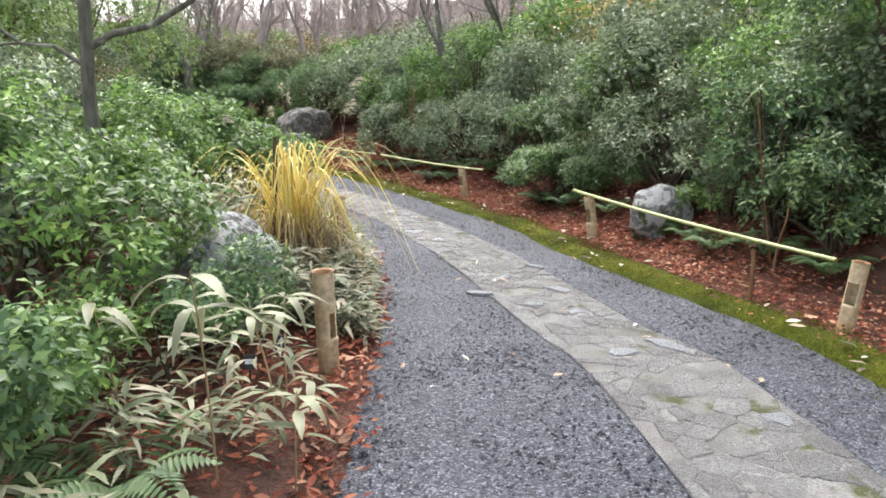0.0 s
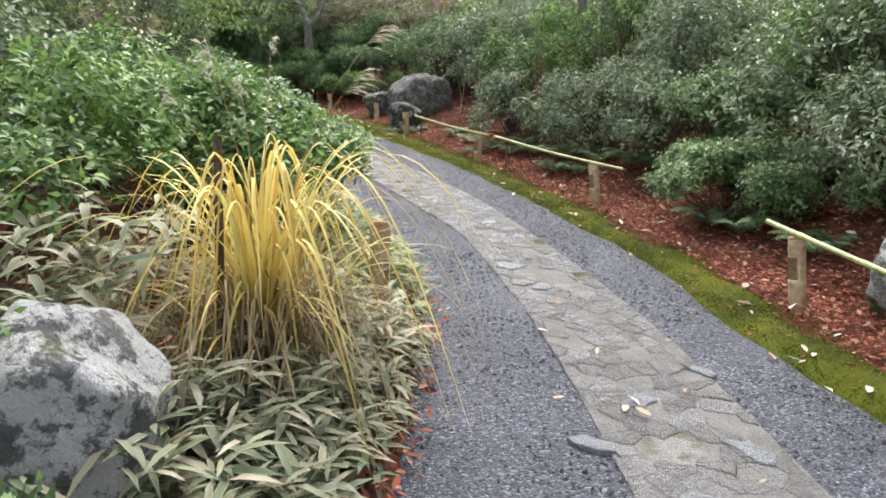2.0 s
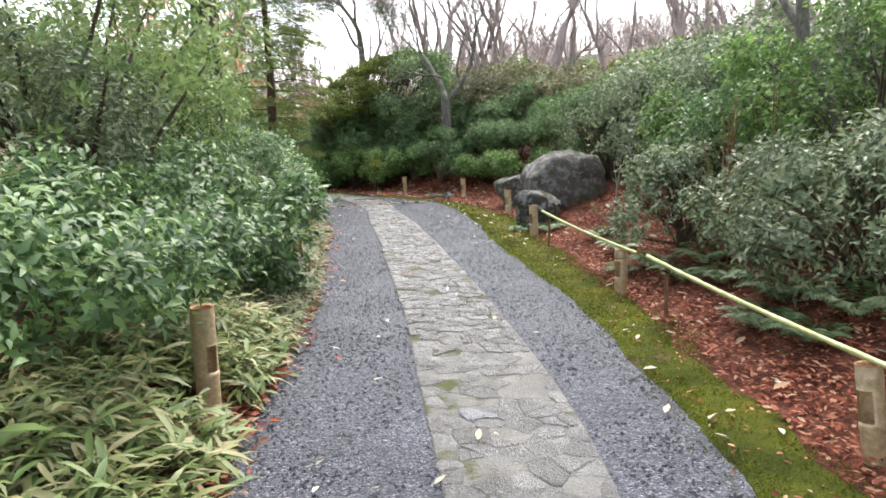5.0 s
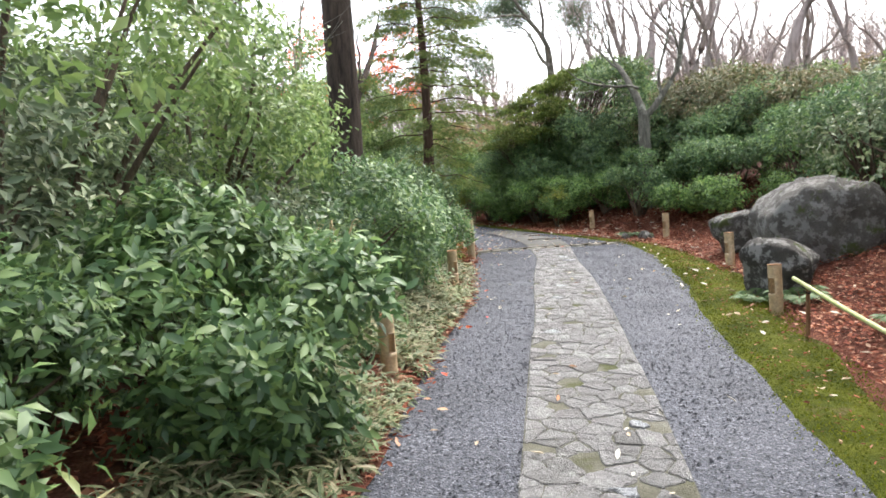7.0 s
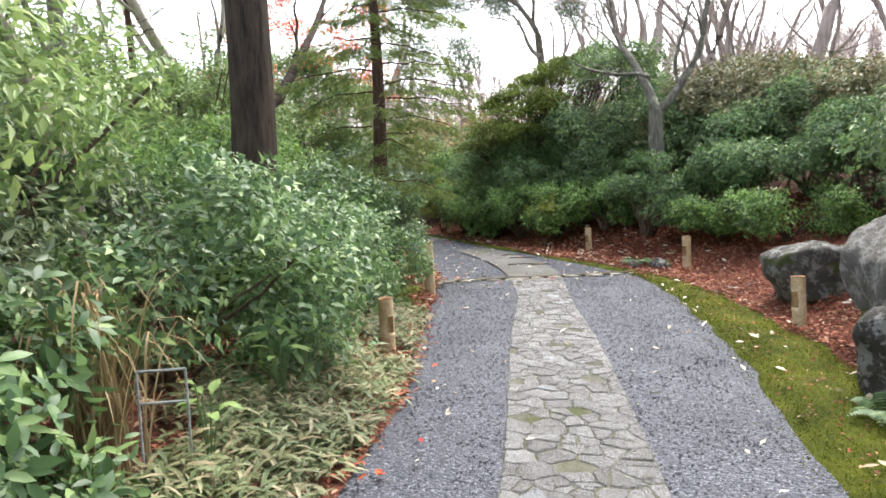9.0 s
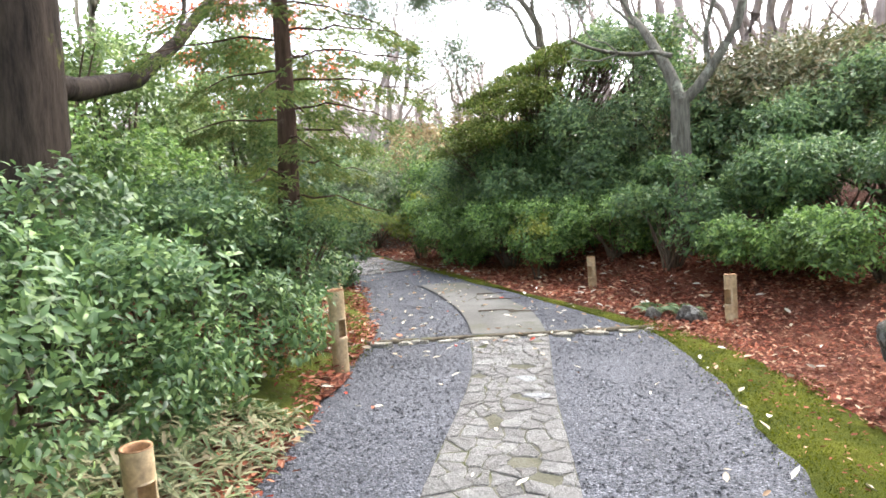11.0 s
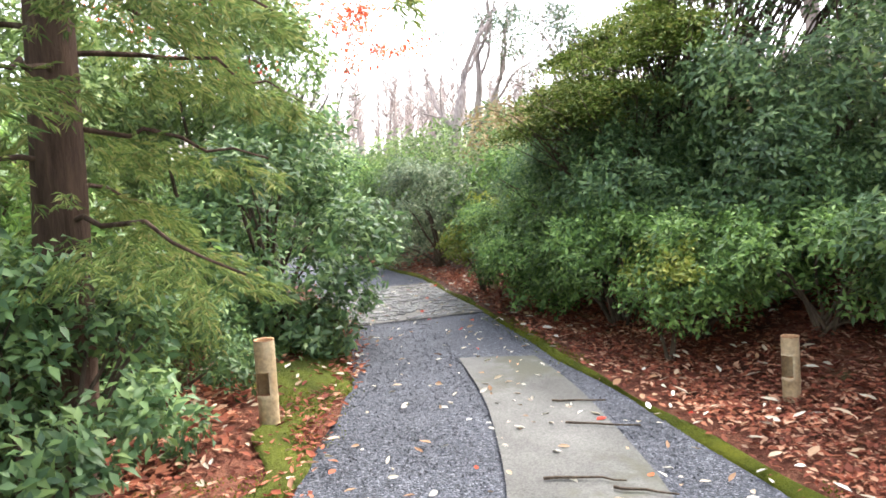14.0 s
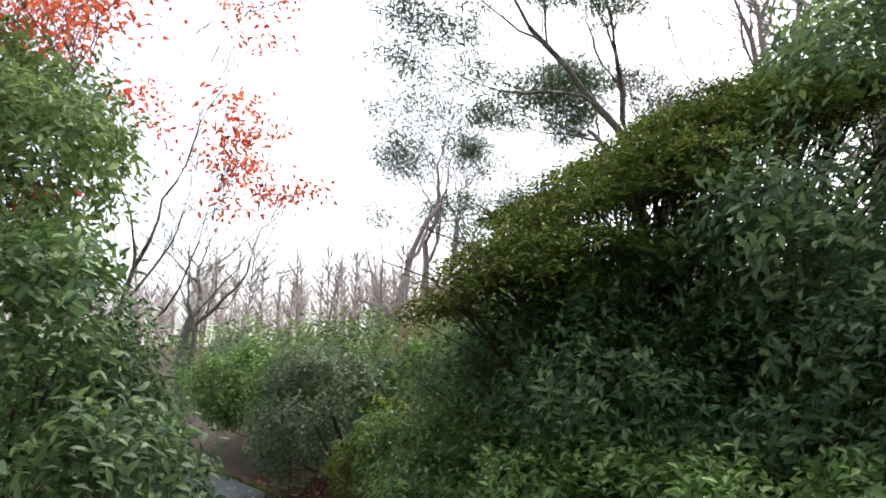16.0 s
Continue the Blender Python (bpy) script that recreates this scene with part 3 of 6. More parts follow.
# ---- foliage ----
def bush(name, label, x, y, rx, ry, top, mat, n, leaf=0.06, seed=0, fine=False, skirt=-0.25, category="bush", lump=0.16, turn=0.0, bottom=None, rosette=9, slim=0.42, stems=12, group="", ground=None, flat=1.0, part_name="crown", droop=0.15):
    """A shrub: stems from one root and a crown of leaf rosettes on a lumpy dome with gaps."""
    rng = np.random.default_rng(seed + 100)
    z0 = gz(x, y) if ground is None else ground
    root = thing(name, (x, y, z0), label, category, group, turn=turn)
    h = top - z0
    low = h * 0.12 if bottom is None else bottom
    cz, rz = low + (h - low) * 0.42, (h - low) * 0.58
    wave, wave2 = lumps(rng, 10, 1.6, 4.2), lumps(rng, 8, 5, 11)
    k = max(20, n // rosette)
    d = rng.normal(size=(k * 2, 3))
    d = unit(d)
    d = d[d[:, 2] > skirt - 0.45][:k]
    k = len(d)
    if flat < 1:
        d[:, 2] = np.where(d[:, 2] > 0, np.sign(d[:, 2]) * np.abs(d[:, 2]) ** flat, d[:, 2])
    # lobes: rounded pads that overlap on the dome, with shaded gaps between them
    size = (rx * ry * rz) ** (1 / 3)
    q = int(np.clip(9 + 10 * size * size, 9, 40))
    ld = unit(rng.normal(size=(q * 3, 3)))
    ld = ld[ld[:, 2] > skirt - 0.15][:q]
    q = len(ld)
    lr = size * rng.uniform(0.24, 0.48, q) * (1 + lump)
    lc = ld * [rx, ry, rz] * (0.93 + lump * 0.8 * wave(ld * 1.7))[:, None].clip(0.7, 1.25)
    lc -= unit(ld) * (lr * 0.3)[:, None]
    which = rng.choice(q, size=k, p=lr**2 / (lr**2).sum())
    e = unit(rng.normal(size=(k, 3)) + ld[which] * 0.8 + [0, 0, 0.6])
    depth = np.where(rng.random(k) < 0.8, rng.uniform(0.86, 1.08, k), rng.uniform(0.4, 0.86, k)) + np.where(rng.random(k) < 0.05, rng.uniform(0.05, 0.35, k), 0)
    C = lc[which] + e * (lr[which] * depth * (1 + 0.12 * wave2(e * 2 + lc[which])))[:, None] * [1.1, 1.1, 0.78]
    C[:, 2] = np.maximum(C[:, 2] + cz, low * rng.uniform(0.6, 1.3, k))
    nrm = e
    axis = unit(nrm + [0, 0, 0.55] + 0.35 * rng.normal(size=(k, 3)))
    m = rosette
    A = np.repeat(axis, m, 0)
    side = unit(np.cross(A, rng.normal(size=(k * m, 3))))
    lift = rng.uniform(0.0, 0.9, k * m)[:, None]
    D = unit(side + A * lift)
    P = np.repeat(C, m, 0) + A * (rng.uniform(-1.6, 0.9, k * m)[:, None] * leaf) + side * (leaf * 0.25) + rng.normal(size=(k * m, 3)) * leaf * 0.3
    L = leaf * rng.uniform(0.65, 1.25, k * m)
    V, F, E = leaves(P, D, A + 0.25 * rng.normal(size=A.shape), L, L * slim, droop, 0.35, True if fine == "full" else ("kite" if fine else False))
    link_mesh(part_name, V, F, mat, root, edge=E)
    if stems:
        tubes = []
        for i in range(stems):
            a = rng.uniform(0, 6.28)
            tip = C[rng.integers(k)] * [0.92, 0.92, 0.95]
            b = np.array([math.cos(a), math.sin(a), 0]) * rng.uniform(0.02, 0.18) * min(rx, ry)
            t = np.linspace(0, 1, 6)[:, None]
            line = b * (1 - t) + tip * t + np.array([0, 0, 0.2 * h]) * (t * (1 - t)) + rng.normal(size=(6, 3)) * 0.03 * t
            line[0, 2] = -0.05
            tubes.append(tube(line, np.linspace(0.016, 0.004, 6) * (0.6 + 0.5 * h), 5))
        V, F = joined(tubes)
        link_mesh("stem_tangle", V, F, TWIG, root)["kind"] = "stuff"
    return root


def shrub_row(items, name, label, mat, leaf, density, seed, **kw):
    for i, (x, y, rx, ry, top) in enumerate(items):
        n = int(density * (rx + ry) * 0.5 * (max(rx, ry) + top) * 3.0)
        bush(name, label, x, y, rx, ry, top, mat, n, leaf, seed + i, **kw)


# planted side, beside the first stretch
bush("azalea_bush", "low glossy green azalea bush on leaf litter", -1.5, 1.6, 0.5, 0.45, 0.62, AZALEA, 4200, 0.052, 1, True, bottom=0.1)
bush("azalea_bush", "dark green azalea bush over dead twigs", -1.6, 0.95, 0.6, 0.55, 0.85, CAMELLIA, 5600, 0.052, 16, True, bottom=0.3)
bush("azalea_bush", "dense glossy green azalea bush", -2.15, 2.55, 0.9, 0.85, 1.28, AZALEA, 10500, 0.06, 2, True, bottom=0.35)
bush("azalea_bush", "small dark green azalea with a few red leaves", -1.15, 2.55, 0.5, 0.42, 0.72, CAMELLIA, 3600, 0.042, 3, True, bottom=0.22)
bush("azalea_bush", "broad green azalea bush with bright new leaves", -2.85, 4.35, 1.05, 1.0, 1.42, AZALEA, 12000, 0.062, 4, True, bottom=0.3)
bush("azalea_bush", "broad green azalea bush with bright new leaves", -2.5, 5.95, 0.85, 0.9, 1.38, AZALEA, 11000, 0.062, 5, True, bottom=0.5)
bush("azalea_bush", "green azalea bush above dwarf bamboo", -1.85, 5.8, 0.6, 0.62, 1.1, AZALEA, 6800, 0.06, 15, True, bottom=0.45)
bush("azalea_bush", "rounded glossy green azalea bush leaning over the path", -3.1, 7.4, 0.8, 0.85, 1.34, CAMELLIA, 10500, 0.065, 6, True, bottom=0.5)
bush("camellia_bush", "glossy dark green camellia bush", -4.72, 10.45, 0.9, 0.85, 1.28, CAMELLIA, 12000, 0.088, 7, "full", bottom=0.06, skirt=-0.75)
bush("camellia_bush", "glossy dark green camellia bush", -3.95, 8.75, 0.85, 0.8, 1.3, CAMELLIA, 9500, 0.066, 8, True, bottom=0.3)
bush("azalea_bush", "yellow-green azalea bush behind the hedge", -4.3, 7.4, 1.2, 1.1, 1.8, OLIVE, 9000, 0.07, 9)
bush("camellia_bush", "large-leaved glossy green bush by a bamboo post", -5.75, 11.4, 0.8, 0.8, 1.2, CAMELLIA, 11000, 0.092, 10, "full", bottom=0.05, skirt=-0.75)
bush("camellia_bush", "dark green camellia hedge bush", -7.1, 13.15, 0.98, 0.95, 1.65, CAMELLIA, 11500, 0.075, 11, True, bottom=0.2, skirt=-0.5)
bush("camellia_bush", "dark green camellia hedge bush", -8.0, 14.75, 0.9, 0.88, 1.6, CAMELLIA, 13500, 0.06, 12, "full", bottom=0.05, skirt=-0.75)
bush("camellia_bush", "dark green camellia bush ending the hedge", -8.7, 15.95, 0.82, 0.8, 1.5, CAMELLIA, 13000, 0.06, 13, "full", bottom=0.04, skirt=-0.75)
bush("camellia_bush", "dusty green shrub over dead leaves", -9.95, 16.6, 0.85, 0.75, 1.38, CAMELLIA, 12000, 0.058, 14, "full", bottom=0.32, skirt=-0.4)
shrub_row([(-3.6, 2.2, 1.2, 1.2, 1.7), (-4.3, 5.4, 1.3, 1.3, 1.8), (-5.5, 9.1, 1.2, 1.2, 2.1), (-7.1, 10.9, 1.3, 1.2, 2.2), (-8.5, 12.5, 1.2, 1.2, 2.0)], "evergreen_shrub", "tall dusty green evergreen shrub behind the hedge", BLUISH, 0.075, 1250, 30, lump=0.24)
shrub_row([(-5.7, 9.9, 1.5, 1.4, 3.7), (-6.9, 11.6, 1.3, 1.2, 3.3), (-5.3, 6.6, 1.4, 1.3, 3.3)], "evergreen_tree", "light green broadleaf tree behind the hedge", LIGHT, 0.075, 520, 44, bottom=1.3, stems=20, skirt=-0.6, lump=0.28, category="tree")
shrub_row([(-9.6, 13.6, 1.3, 1.2, 2.0), (-11.3, 15.6, 1.5, 1.3, 2.0), (-12.3, 17.0, 1.3, 1.2, 2.1)], "evergreen_shrub", "evergreen shrub under the trees", AZALEA, 0.085, 900, 36, lump=0.24)
shrub_row([(-13.5, 14.6, 1.6, 1.4, 3.6), (-14.8, 17.8, 1.5, 1.4, 3.2), (-11.6, 12.6, 1.6, 1.4, 3.4)], "evergreen_tree", "light green tree behind the conifer", LIGHT, 0.1, 520, 47, bottom=1.2, stems=16, skirt=-0.6, lump=0.3, category="tree")
bush("leafy_shrub", "dense leafy shrub overhanging the path edge", -12.8, 20.05, 0.85, 0.8, 1.98, CAMELLIA, 14000, 0.08, 40, "full", bottom=0.06, stems=14, skirt=-0.75)
bush("azalea_bush", "small leafy bush at the foot of the conifer", -9.95, 17.2, 0.5, 0.5, 1.15, CAMELLIA, 4800, 0.06, 48, True, bottom=0.32, skirt=-0.4)
bush("azalea_bush", "leafy green bush hiding the foot of the conifer", -9.8, 17.62, 0.46, 0.44, 1.22, CAMELLIA, 6400, 0.06, 49, True, bottom=0.12, skirt=-0.6)
bush("leafy_shrub", "dense leafy shrub with dry twigs", -14.3, 20.55, 0.9, 0.8, 1.95, CAMELLIA, 9000, 0.075, 41, bottom=0.2)
bush("low_shrub", "low dark glossy shrub under the conifer", -11.0, 18.0, 0.75, 0.65, 0.62, CAMELLIA, 5200, 0.055, 45, bottom=0.05, skirt=-0.6)
bush("low_shrub", "low dark glossy shrub under the conifer", -11.75, 18.75, 0.6, 0.5, 0.75, CAMELLIA, 4200, 0.055, 46, bottom=0.05, skirt=-0.6)
bush("conifer_sapling", "feathery low conifer growth beside a bamboo post", -11.6, 18.15, 0.6, 0.55, 1.25, CONIFER, 9000, 0.05, 42, slim=0.15, bottom=0.15, droop=0.3)
bush("leafy_tree", "light green broadleaf tree behind the shrub", -14.25, 19.95, 0.95, 0.9, 3.9, LIGHT, 19000, 0.085, 43, bottom=1.6, stems=5, category="tree", skirt=-0.6, lump=0.25)

# shaded slope on the other side: shrubs in steps, the lower ones nearer to the path
shrub_row([(1.42, 8.05, 0.7, 0.66, 0.70), (2.0, 8.45, 0.6, 0.55, 0.68), (1.6, 8.9, 0.55, 0.5, 0.62)], "low_shrub", "low rounded dark green shrub on leaf litter", DARK, 0.046, 5200, 50, fine=True, bottom=0.06)
shrub_row([(2.65, 7.3, 0.5, 0.45, 0.62), (3.2, 5.2, 0.55, 0.5, 0.62), (2.6, 8.1, 0.5, 0.5, 0.7)], "low_shrub", "low dark green shrub on leaf litter", DARK, 0.05, 3000, 54, bottom=0.06)
bush("low_shrub", "low mossy green shrub against a pale rock", 2.62, 6.15, 0.36, 0.34, 0.52, AZALEA, 2600, 0.04, 57, True, bottom=0.04, skirt=-0.7)
slope_rng = np.random.default_rng(400)
slope_line = cGR[(cGR[:, 1] > 1.0) & (cGR[:, 1] < 19.0)]
slope_out = offset(slope_line, 1.0) - slope_line
far_along = np.concatenate([[0], np.cumsum(np.linalg.norm(np.diff(slope_line, axis=0), axis=1))])


def slope_shrubs(first, gap, lo, hi, r0, r1, h0, h1, mats, leaf, density, seed, label, **kw):
    at, k = first, 0
    while at < far_along[-1] - 0.5:
        i = int(np.searchsorted(far_along, at))
        d = slope_rng.uniform(lo, hi)
        x, y = slope_line[i] + slope_out[i] * d
        r = slope_rng.uniform(r0, r1)
        top = gz(x, y) + slope_rng.uniform(h0, h1)
        at += gap * slope_rng.uniform(0.7, 1.35)
        k += 1
        if (y > 14.0 and lo < 2) or math.hypot(x + 3.7, y - 16.6) < 1.7 or math.hypot(x + 4.75, y - 18.7) < 0.9 or math.hypot(x - 1.6, y - 8.3) < 1.0 or math.hypot(x + 0.5, y - 12.75) < 0.5:
            continue
        shrub_row([(x, y, r, r * slope_rng.uniform(0.8, 1.1), top)], "evergreen_shrub", label, mats[int(slope_rng.integers(len(mats)))], leaf, density, seed + k, **kw)


slope_shrubs(1.0, 0.95, 1.4, 1.85, 0.5, 0.75, 0.85, 1.4, (BLUISH, CAMELLIA, DARK, BLUISH, CAMELLIA), 0.062, 1400, 500, "dusty green evergreen shrub with bare lower stems", bottom=0.15, stems=20, lump=0.3, skirt=-0.4)
slope_shrubs(0.5, 1.3, 2.3, 2.9, 0.85, 1.15, 1.35, 2.0, (BLUISH, BLUISH, CAMELLIA, AZALEA), 0.075, 850, 550, "dusty grey-green evergreen shrub on the slope", bottom=0.25, stems=22, lump=0.32, skirt=-0.4)
slope_shrubs(0.2, 1.9, 3.9, 4.8, 1.2, 1.6, 1.7, 2.7, (BLUISH, AZALEA, BLUISH), 0.11, 330, 600, "tall dusty green evergreen shrub on the slope", bottom=0.3, stems=14, lump=0.32, skirt=-0.4)
shrub_row([(-3.2, 20.3, 1.3, 1.2, 2.55), (-1.9, 19.0, 1.1, 1.0, 2.2)], "evergreen_shrub", "rounded green shrub behind the boulder", BLUISH, 0.075, 1300, 84, bottom=0.3, lump=0.2)
bush("evergreen_tree", "dark evergreen with overhanging boughs on thin stems", 4.0, 5.0, 1.05, 1.0, 3.6, DARK, 12000, 0.075, 96, bottom=1.35, stems=12, skirt=-0.7, lump=0.3, category="tree")
shrub_row([(6.6, 12.6, 2.0, 2.0, 5.4), (8.0, 9.2, 2.2, 2.0, 6.2), (8.6, 5.6, 2.2, 2.0, 6.4), (4.6, 16.4, 1.9, 1.8, 4.2)], "evergreen_tree", "broad evergreen tree on the slope", AZALEA, 0.13, 330, 95, bottom=0.8, stems=12, category="tree", lump=0.32)

# clipped evergreens across the bend, in uneven tiers
shrub_row([(-13.3, 23.55, 0.75, 0.7, 1.25), (-12.3, 23.15, 0.75, 0.65, 1.2), (-11.2, 22.75, 0.7, 0.6, 1.15), (-10.2, 22.5, 0.65, 0.6, 1.05), (-9.25, 22.5, 0.6, 0.5, 1.2), (-6.9, 21.75, 0.7, 0.55, 1.0), (-5.7, 21.1, 0.75, 0.6, 1.2)], "clipped_shrub", "green clipped evergreen shrub above leaf litter", AZALEA, 0.06, 2600, 110, bottom=0.14, stems=16, lump=0.26, skirt=-0.5)
shrub_row([(-12.9, 24.2, 0.95, 0.9, 2.0), (-11.5, 23.7, 1.0, 0.85, 2.15), (-10.3, 23.45, 0.9, 0.8, 1.85), (-8.15, 21.95, 0.6, 0.5, 1.65), (-6.4, 22.6, 1.0, 0.8, 1.75), (-5.0, 21.9, 0.95, 0.85, 2.05), (-7.6, 23.3, 0.9, 0.8, 2.2)], "clipped_shrub", "mid-green clipped evergreen shrub on the bank", CAMELLIA, 0.068, 1800, 118, bottom=0.3, stems=18, lump=0.28, skirt=-0.5)
bush("ivy_clad_shrub", "tall dark ivy-clad evergreen", -9.9, 24.4, 1.15, 1.1, 3.8, DARK, 24000, 0.085, 120, bottom=0.4, skirt=-0.7, category="tree")
shrub_row([(-7.4, 25.4, 1.9, 1.7, 3.0), (-4.7, 24.2, 1.8, 1.6, 2.8), (-2.3, 22.6, 1.6, 1.5, 2.5)], "clipped_tree", "mounded evergreen tree with a light green top", OLIVE, 0.1, 700, 122, bottom=0.6, category="tree", lump=0.24)
shrub_row([(-11.0, 24.6, 1.2, 1.0, 2.5), (-8.7, 24.2, 1.1, 1.0, 2.7), (-13.4, 25.2, 1.2, 1.1, 2.3), (-6.2, 23.8, 1.2, 1.0, 2.6), (-3.6, 22.3, 1.1, 1.0, 2.4)], "evergreen_shrub", "evergreen shrub filling the bank behind the clipped tier", DARK, 0.085, 800, 126, bottom=0.3, lump=0.25)
shrub_row([(-15.4, 18.6, 1.2, 1.2, 3.2), (-13.4, 17.6, 1.1, 1.1, 3.5), (-12.6, 16.4, 1.0, 1.0, 3.3)], "leafy_tree", "green leafy tree behind the conifer", LIGHT, 0.09, 420, 144, bottom=0.7, stems=14, category="tree", lump=0.3, skirt=-0.6)
bush("yellow_shrub", "small yellow-green leaved shrub", -13.95, 23.45, 0.38, 0.36, 1.25, YELLOWISH, 1900, 0.065, 130, bottom=0.3, stems=4)
bush("yellow_shrub", "small yellow-green leaved shrub", -10.15, 22.0, 0.3, 0.24, 0.95, YELLOWISH, 900, 0.055, 131, bottom=0.45, stems=3)
bush("grey_green_shrub", "silvery grey-green shrub at the end of the path", -16.7, 24.9, 1.3, 1.1, 1.75, BLUISH, 16000, 0.08, 132, bottom=0.12, skirt=-0.6)
bush("light_shrub", "light green shrub beyond the path", -18.8, 27.0, 2.0, 1.6, 2.3, LIGHT, 6000, 0.11, 133)
bush("light_shrub", "light green shrub beyond the path", -16.3, 20.6, 1.0, 0.9, 1.6, AZALEA, 6500, 0.08, 134)
shrub_row([(-15.0, 25.6, 1.3, 1.0, 1.8), (-18.9, 25.9, 1.2, 0.9, 1.5), (-17.6, 21.0, 1.1, 0.8, 1.5), (-20.6, 25.9, 1.3, 0.9, 1.6), (-20.5, 21.0, 1.6, 1.5, 1.9), (-21.5, 27.0, 2.0, 1.8, 2.0)], "evergreen_shrub", "green shrub beyond the bend", AZALEA, 0.1, 700, 136)


# ---- bamboo posts: hollow, with a window cut into the front ----
def bamboo_post(at, height, radius, facing, lean=(0, 0), label="weathered hollow bamboo post with a cut-out window", window=True):
    root = thing("bamboo_post", at, label, "post", "bamboo posts along the path")
    root.matrix_basis = pose(*at, lean[0], lean[1], facing)
    N = 24
    zs = [-0.12, 0.0, 0.10, 0.125, 0.14, 0.155, 0.17, 0.31, 0.322, 0.334, height - 0.07, height - 0.055, height - 0.04, height]
    bulge = {0.14: 1.05, 0.155: 1.05, 0.322: 1.012, height - 0.055: 1.035}
    w0, w1 = 0.17, 0.31
    V, F = [], []
    for z in zs:
        for rr in (radius * bulge.get(z, 1.0), radius * 0.84):
            for i in range(N):
                a = 2 * math.pi * i / N
                V.append((rr * math.cos(a), rr * math.sin(a), z))
    idx = lambda k, s, i: (k * 2 + s) * N + i % N
    cut = lambda k, i: window and zs[k] >= w0 - 1e-6 and zs[k + 1] <= w1 + 1e-6 and (i % N) in (3, 4, 5, 6, 7, 8)
    K = len(zs) - 1
    for k in range(K):
        for i in range(N):
            if cut(k, i):
                for j, side in ((i - 1, i), (i + 1, i + 1)):
                    if not cut(k, j):
                        F.append((idx(k, 0, side), idx(k + 1, 0, side), idx(k + 1, 1, side), idx(k, 1, side)))
                for kk, lev in ((k - 1, k), (k + 1, k + 1)):
                    if not cut(kk, i):
                        F.append((idx(lev, 0, i), idx(lev, 0, i + 1), idx(lev, 1, i + 1), idx(lev, 1, i)))
                continue
            F.append((idx(k, 0, i), idx(k, 0, i + 1), idx(k + 1, 0, i + 1), idx(k + 1, 0, i)))
            F.append((idx(k, 1, i + 1), idx(k, 1, i), idx(k + 1, 1, i), idx(k + 1, 1, i + 1)))
    link_mesh("culm", V, F, BAMBOO, root)
    ring = []
    for i in range(N):
        a = 2 * math.pi * i / N
        for rr, z in ((radius * 1.012, height), (radius * 0.82, height), (radius * 0.82, height - 0.03), (radius * 1.012, height + 0.006)):
            ring.append((rr * math.cos(a), rr * math.sin(a), z + 0.001))
    RF = []
    for i in range(N):
        a, b = i * 4, (i + 1) % N * 4
        RF += [(a + 3, b + 3, b + 1, a + 1), (a + 1, b + 1, b + 2, a + 2), (a, b, b + 3, a + 3)]
    link_mesh("cut_rim", ring, RF, BAMBOO_RIM, root, "brown cut bamboo rim")
    disc = [(radius * 0.84 * math.cos(2 * math.pi * i / N), radius * 0.84 * math.sin(2 * math.pi * i / N), 0.16) for i in range(N)] + [(0, 0, 0.165)]
    link_mesh("node_wall", disc, [(i, (i + 1) % N, N) for i in range(N)], BAMBOO_RIM, root)
    return root


POSTS = [(2.57, 3.32, 0.02, 0.43, 0.05, 130, (3, -5)), (1.57, 6.15, 0.02, 0.42, 0.05, 125, (-2, 8)), (0.34, 9.12, 0.02, 0.41, 0.052, 140, (-2, 7)), (-1.36, 11.92, 0.0, 0.4, 0.055, 145, (1, 1)), (-3.29, 15.15, 0.02, 0.42, 0.058, 150, (0, 3)), (-4.65, 17.65, 0.02, 0.43, 0.058, 150, (0, 4)), (-6.82, 20.4, 0.04, 0.44, 0.056, 160, (1, 3)), (-9.05, 21.65, 0.02, 0.42, 0.053, 175, (-1, 2)), (-14.0, 23.65, 0.1, 0.42, 0.055, 175, (0, 1)), (-0.5, 2.65, 0.05, 0.52, 0.056, -105, (1, 1)), (-0.84, 5.3, 0.06, 0.52, 0.058, -95, (-1, 2)), (-2.66, 8.4, 0.1, 0.5, 0.06, -85, (0, 0)), (-4.8, 11.88, 0.04, 0.44, 0.058, -80, (1, 1)), (-6.95, 14.95, 0.04, 0.44, 0.06, -80, (0, 2)), (-8.63, 17.25, 0.12, 0.53, 0.062, -80, (0, 2)), (-10.85, 19.0, 0.1, 0.49, 0.06, -145, (0, 1))]
for x, y, z, h, r, face, lean in POSTS:
    bamboo_post((x, y, z), h, r, face, lean)


def bamboo_rail(a, b, r, label):
    a, b = np.array(a), np.array(b)
    root = thing("bamboo_rail", a, label, "rail", "bamboo rails between posts")
    n = 36
    t = np.linspace(0, 1, n)
    line = (b - a)[None] * t[:, None]
    line[:, 2] -= 0.02 * np.sin(np.pi * t)
    rad = r * (1 - 0.25 * t)
    rad[4::6] *= 1.14
    V, F = tube(line, rad, 10)
    link_mesh("pole", V, F, GREEN_POLE, root, smooth=True)
    caps = []
    for k in (0, n - 1):
        caps.append(tube(line[k] + np.outer([-0.004, 0.004], unit((b - a)[None])[0]), [rad[k] * 0.98] * 2, 10))
    for V, F in caps:
        bm = bmesh.new()
        vs = [bm.verts.new(v) for v in V[:10]]
        bm.faces.new(vs)
        part("cut_end", bm, BAMBOO_RIM, root)
    return root


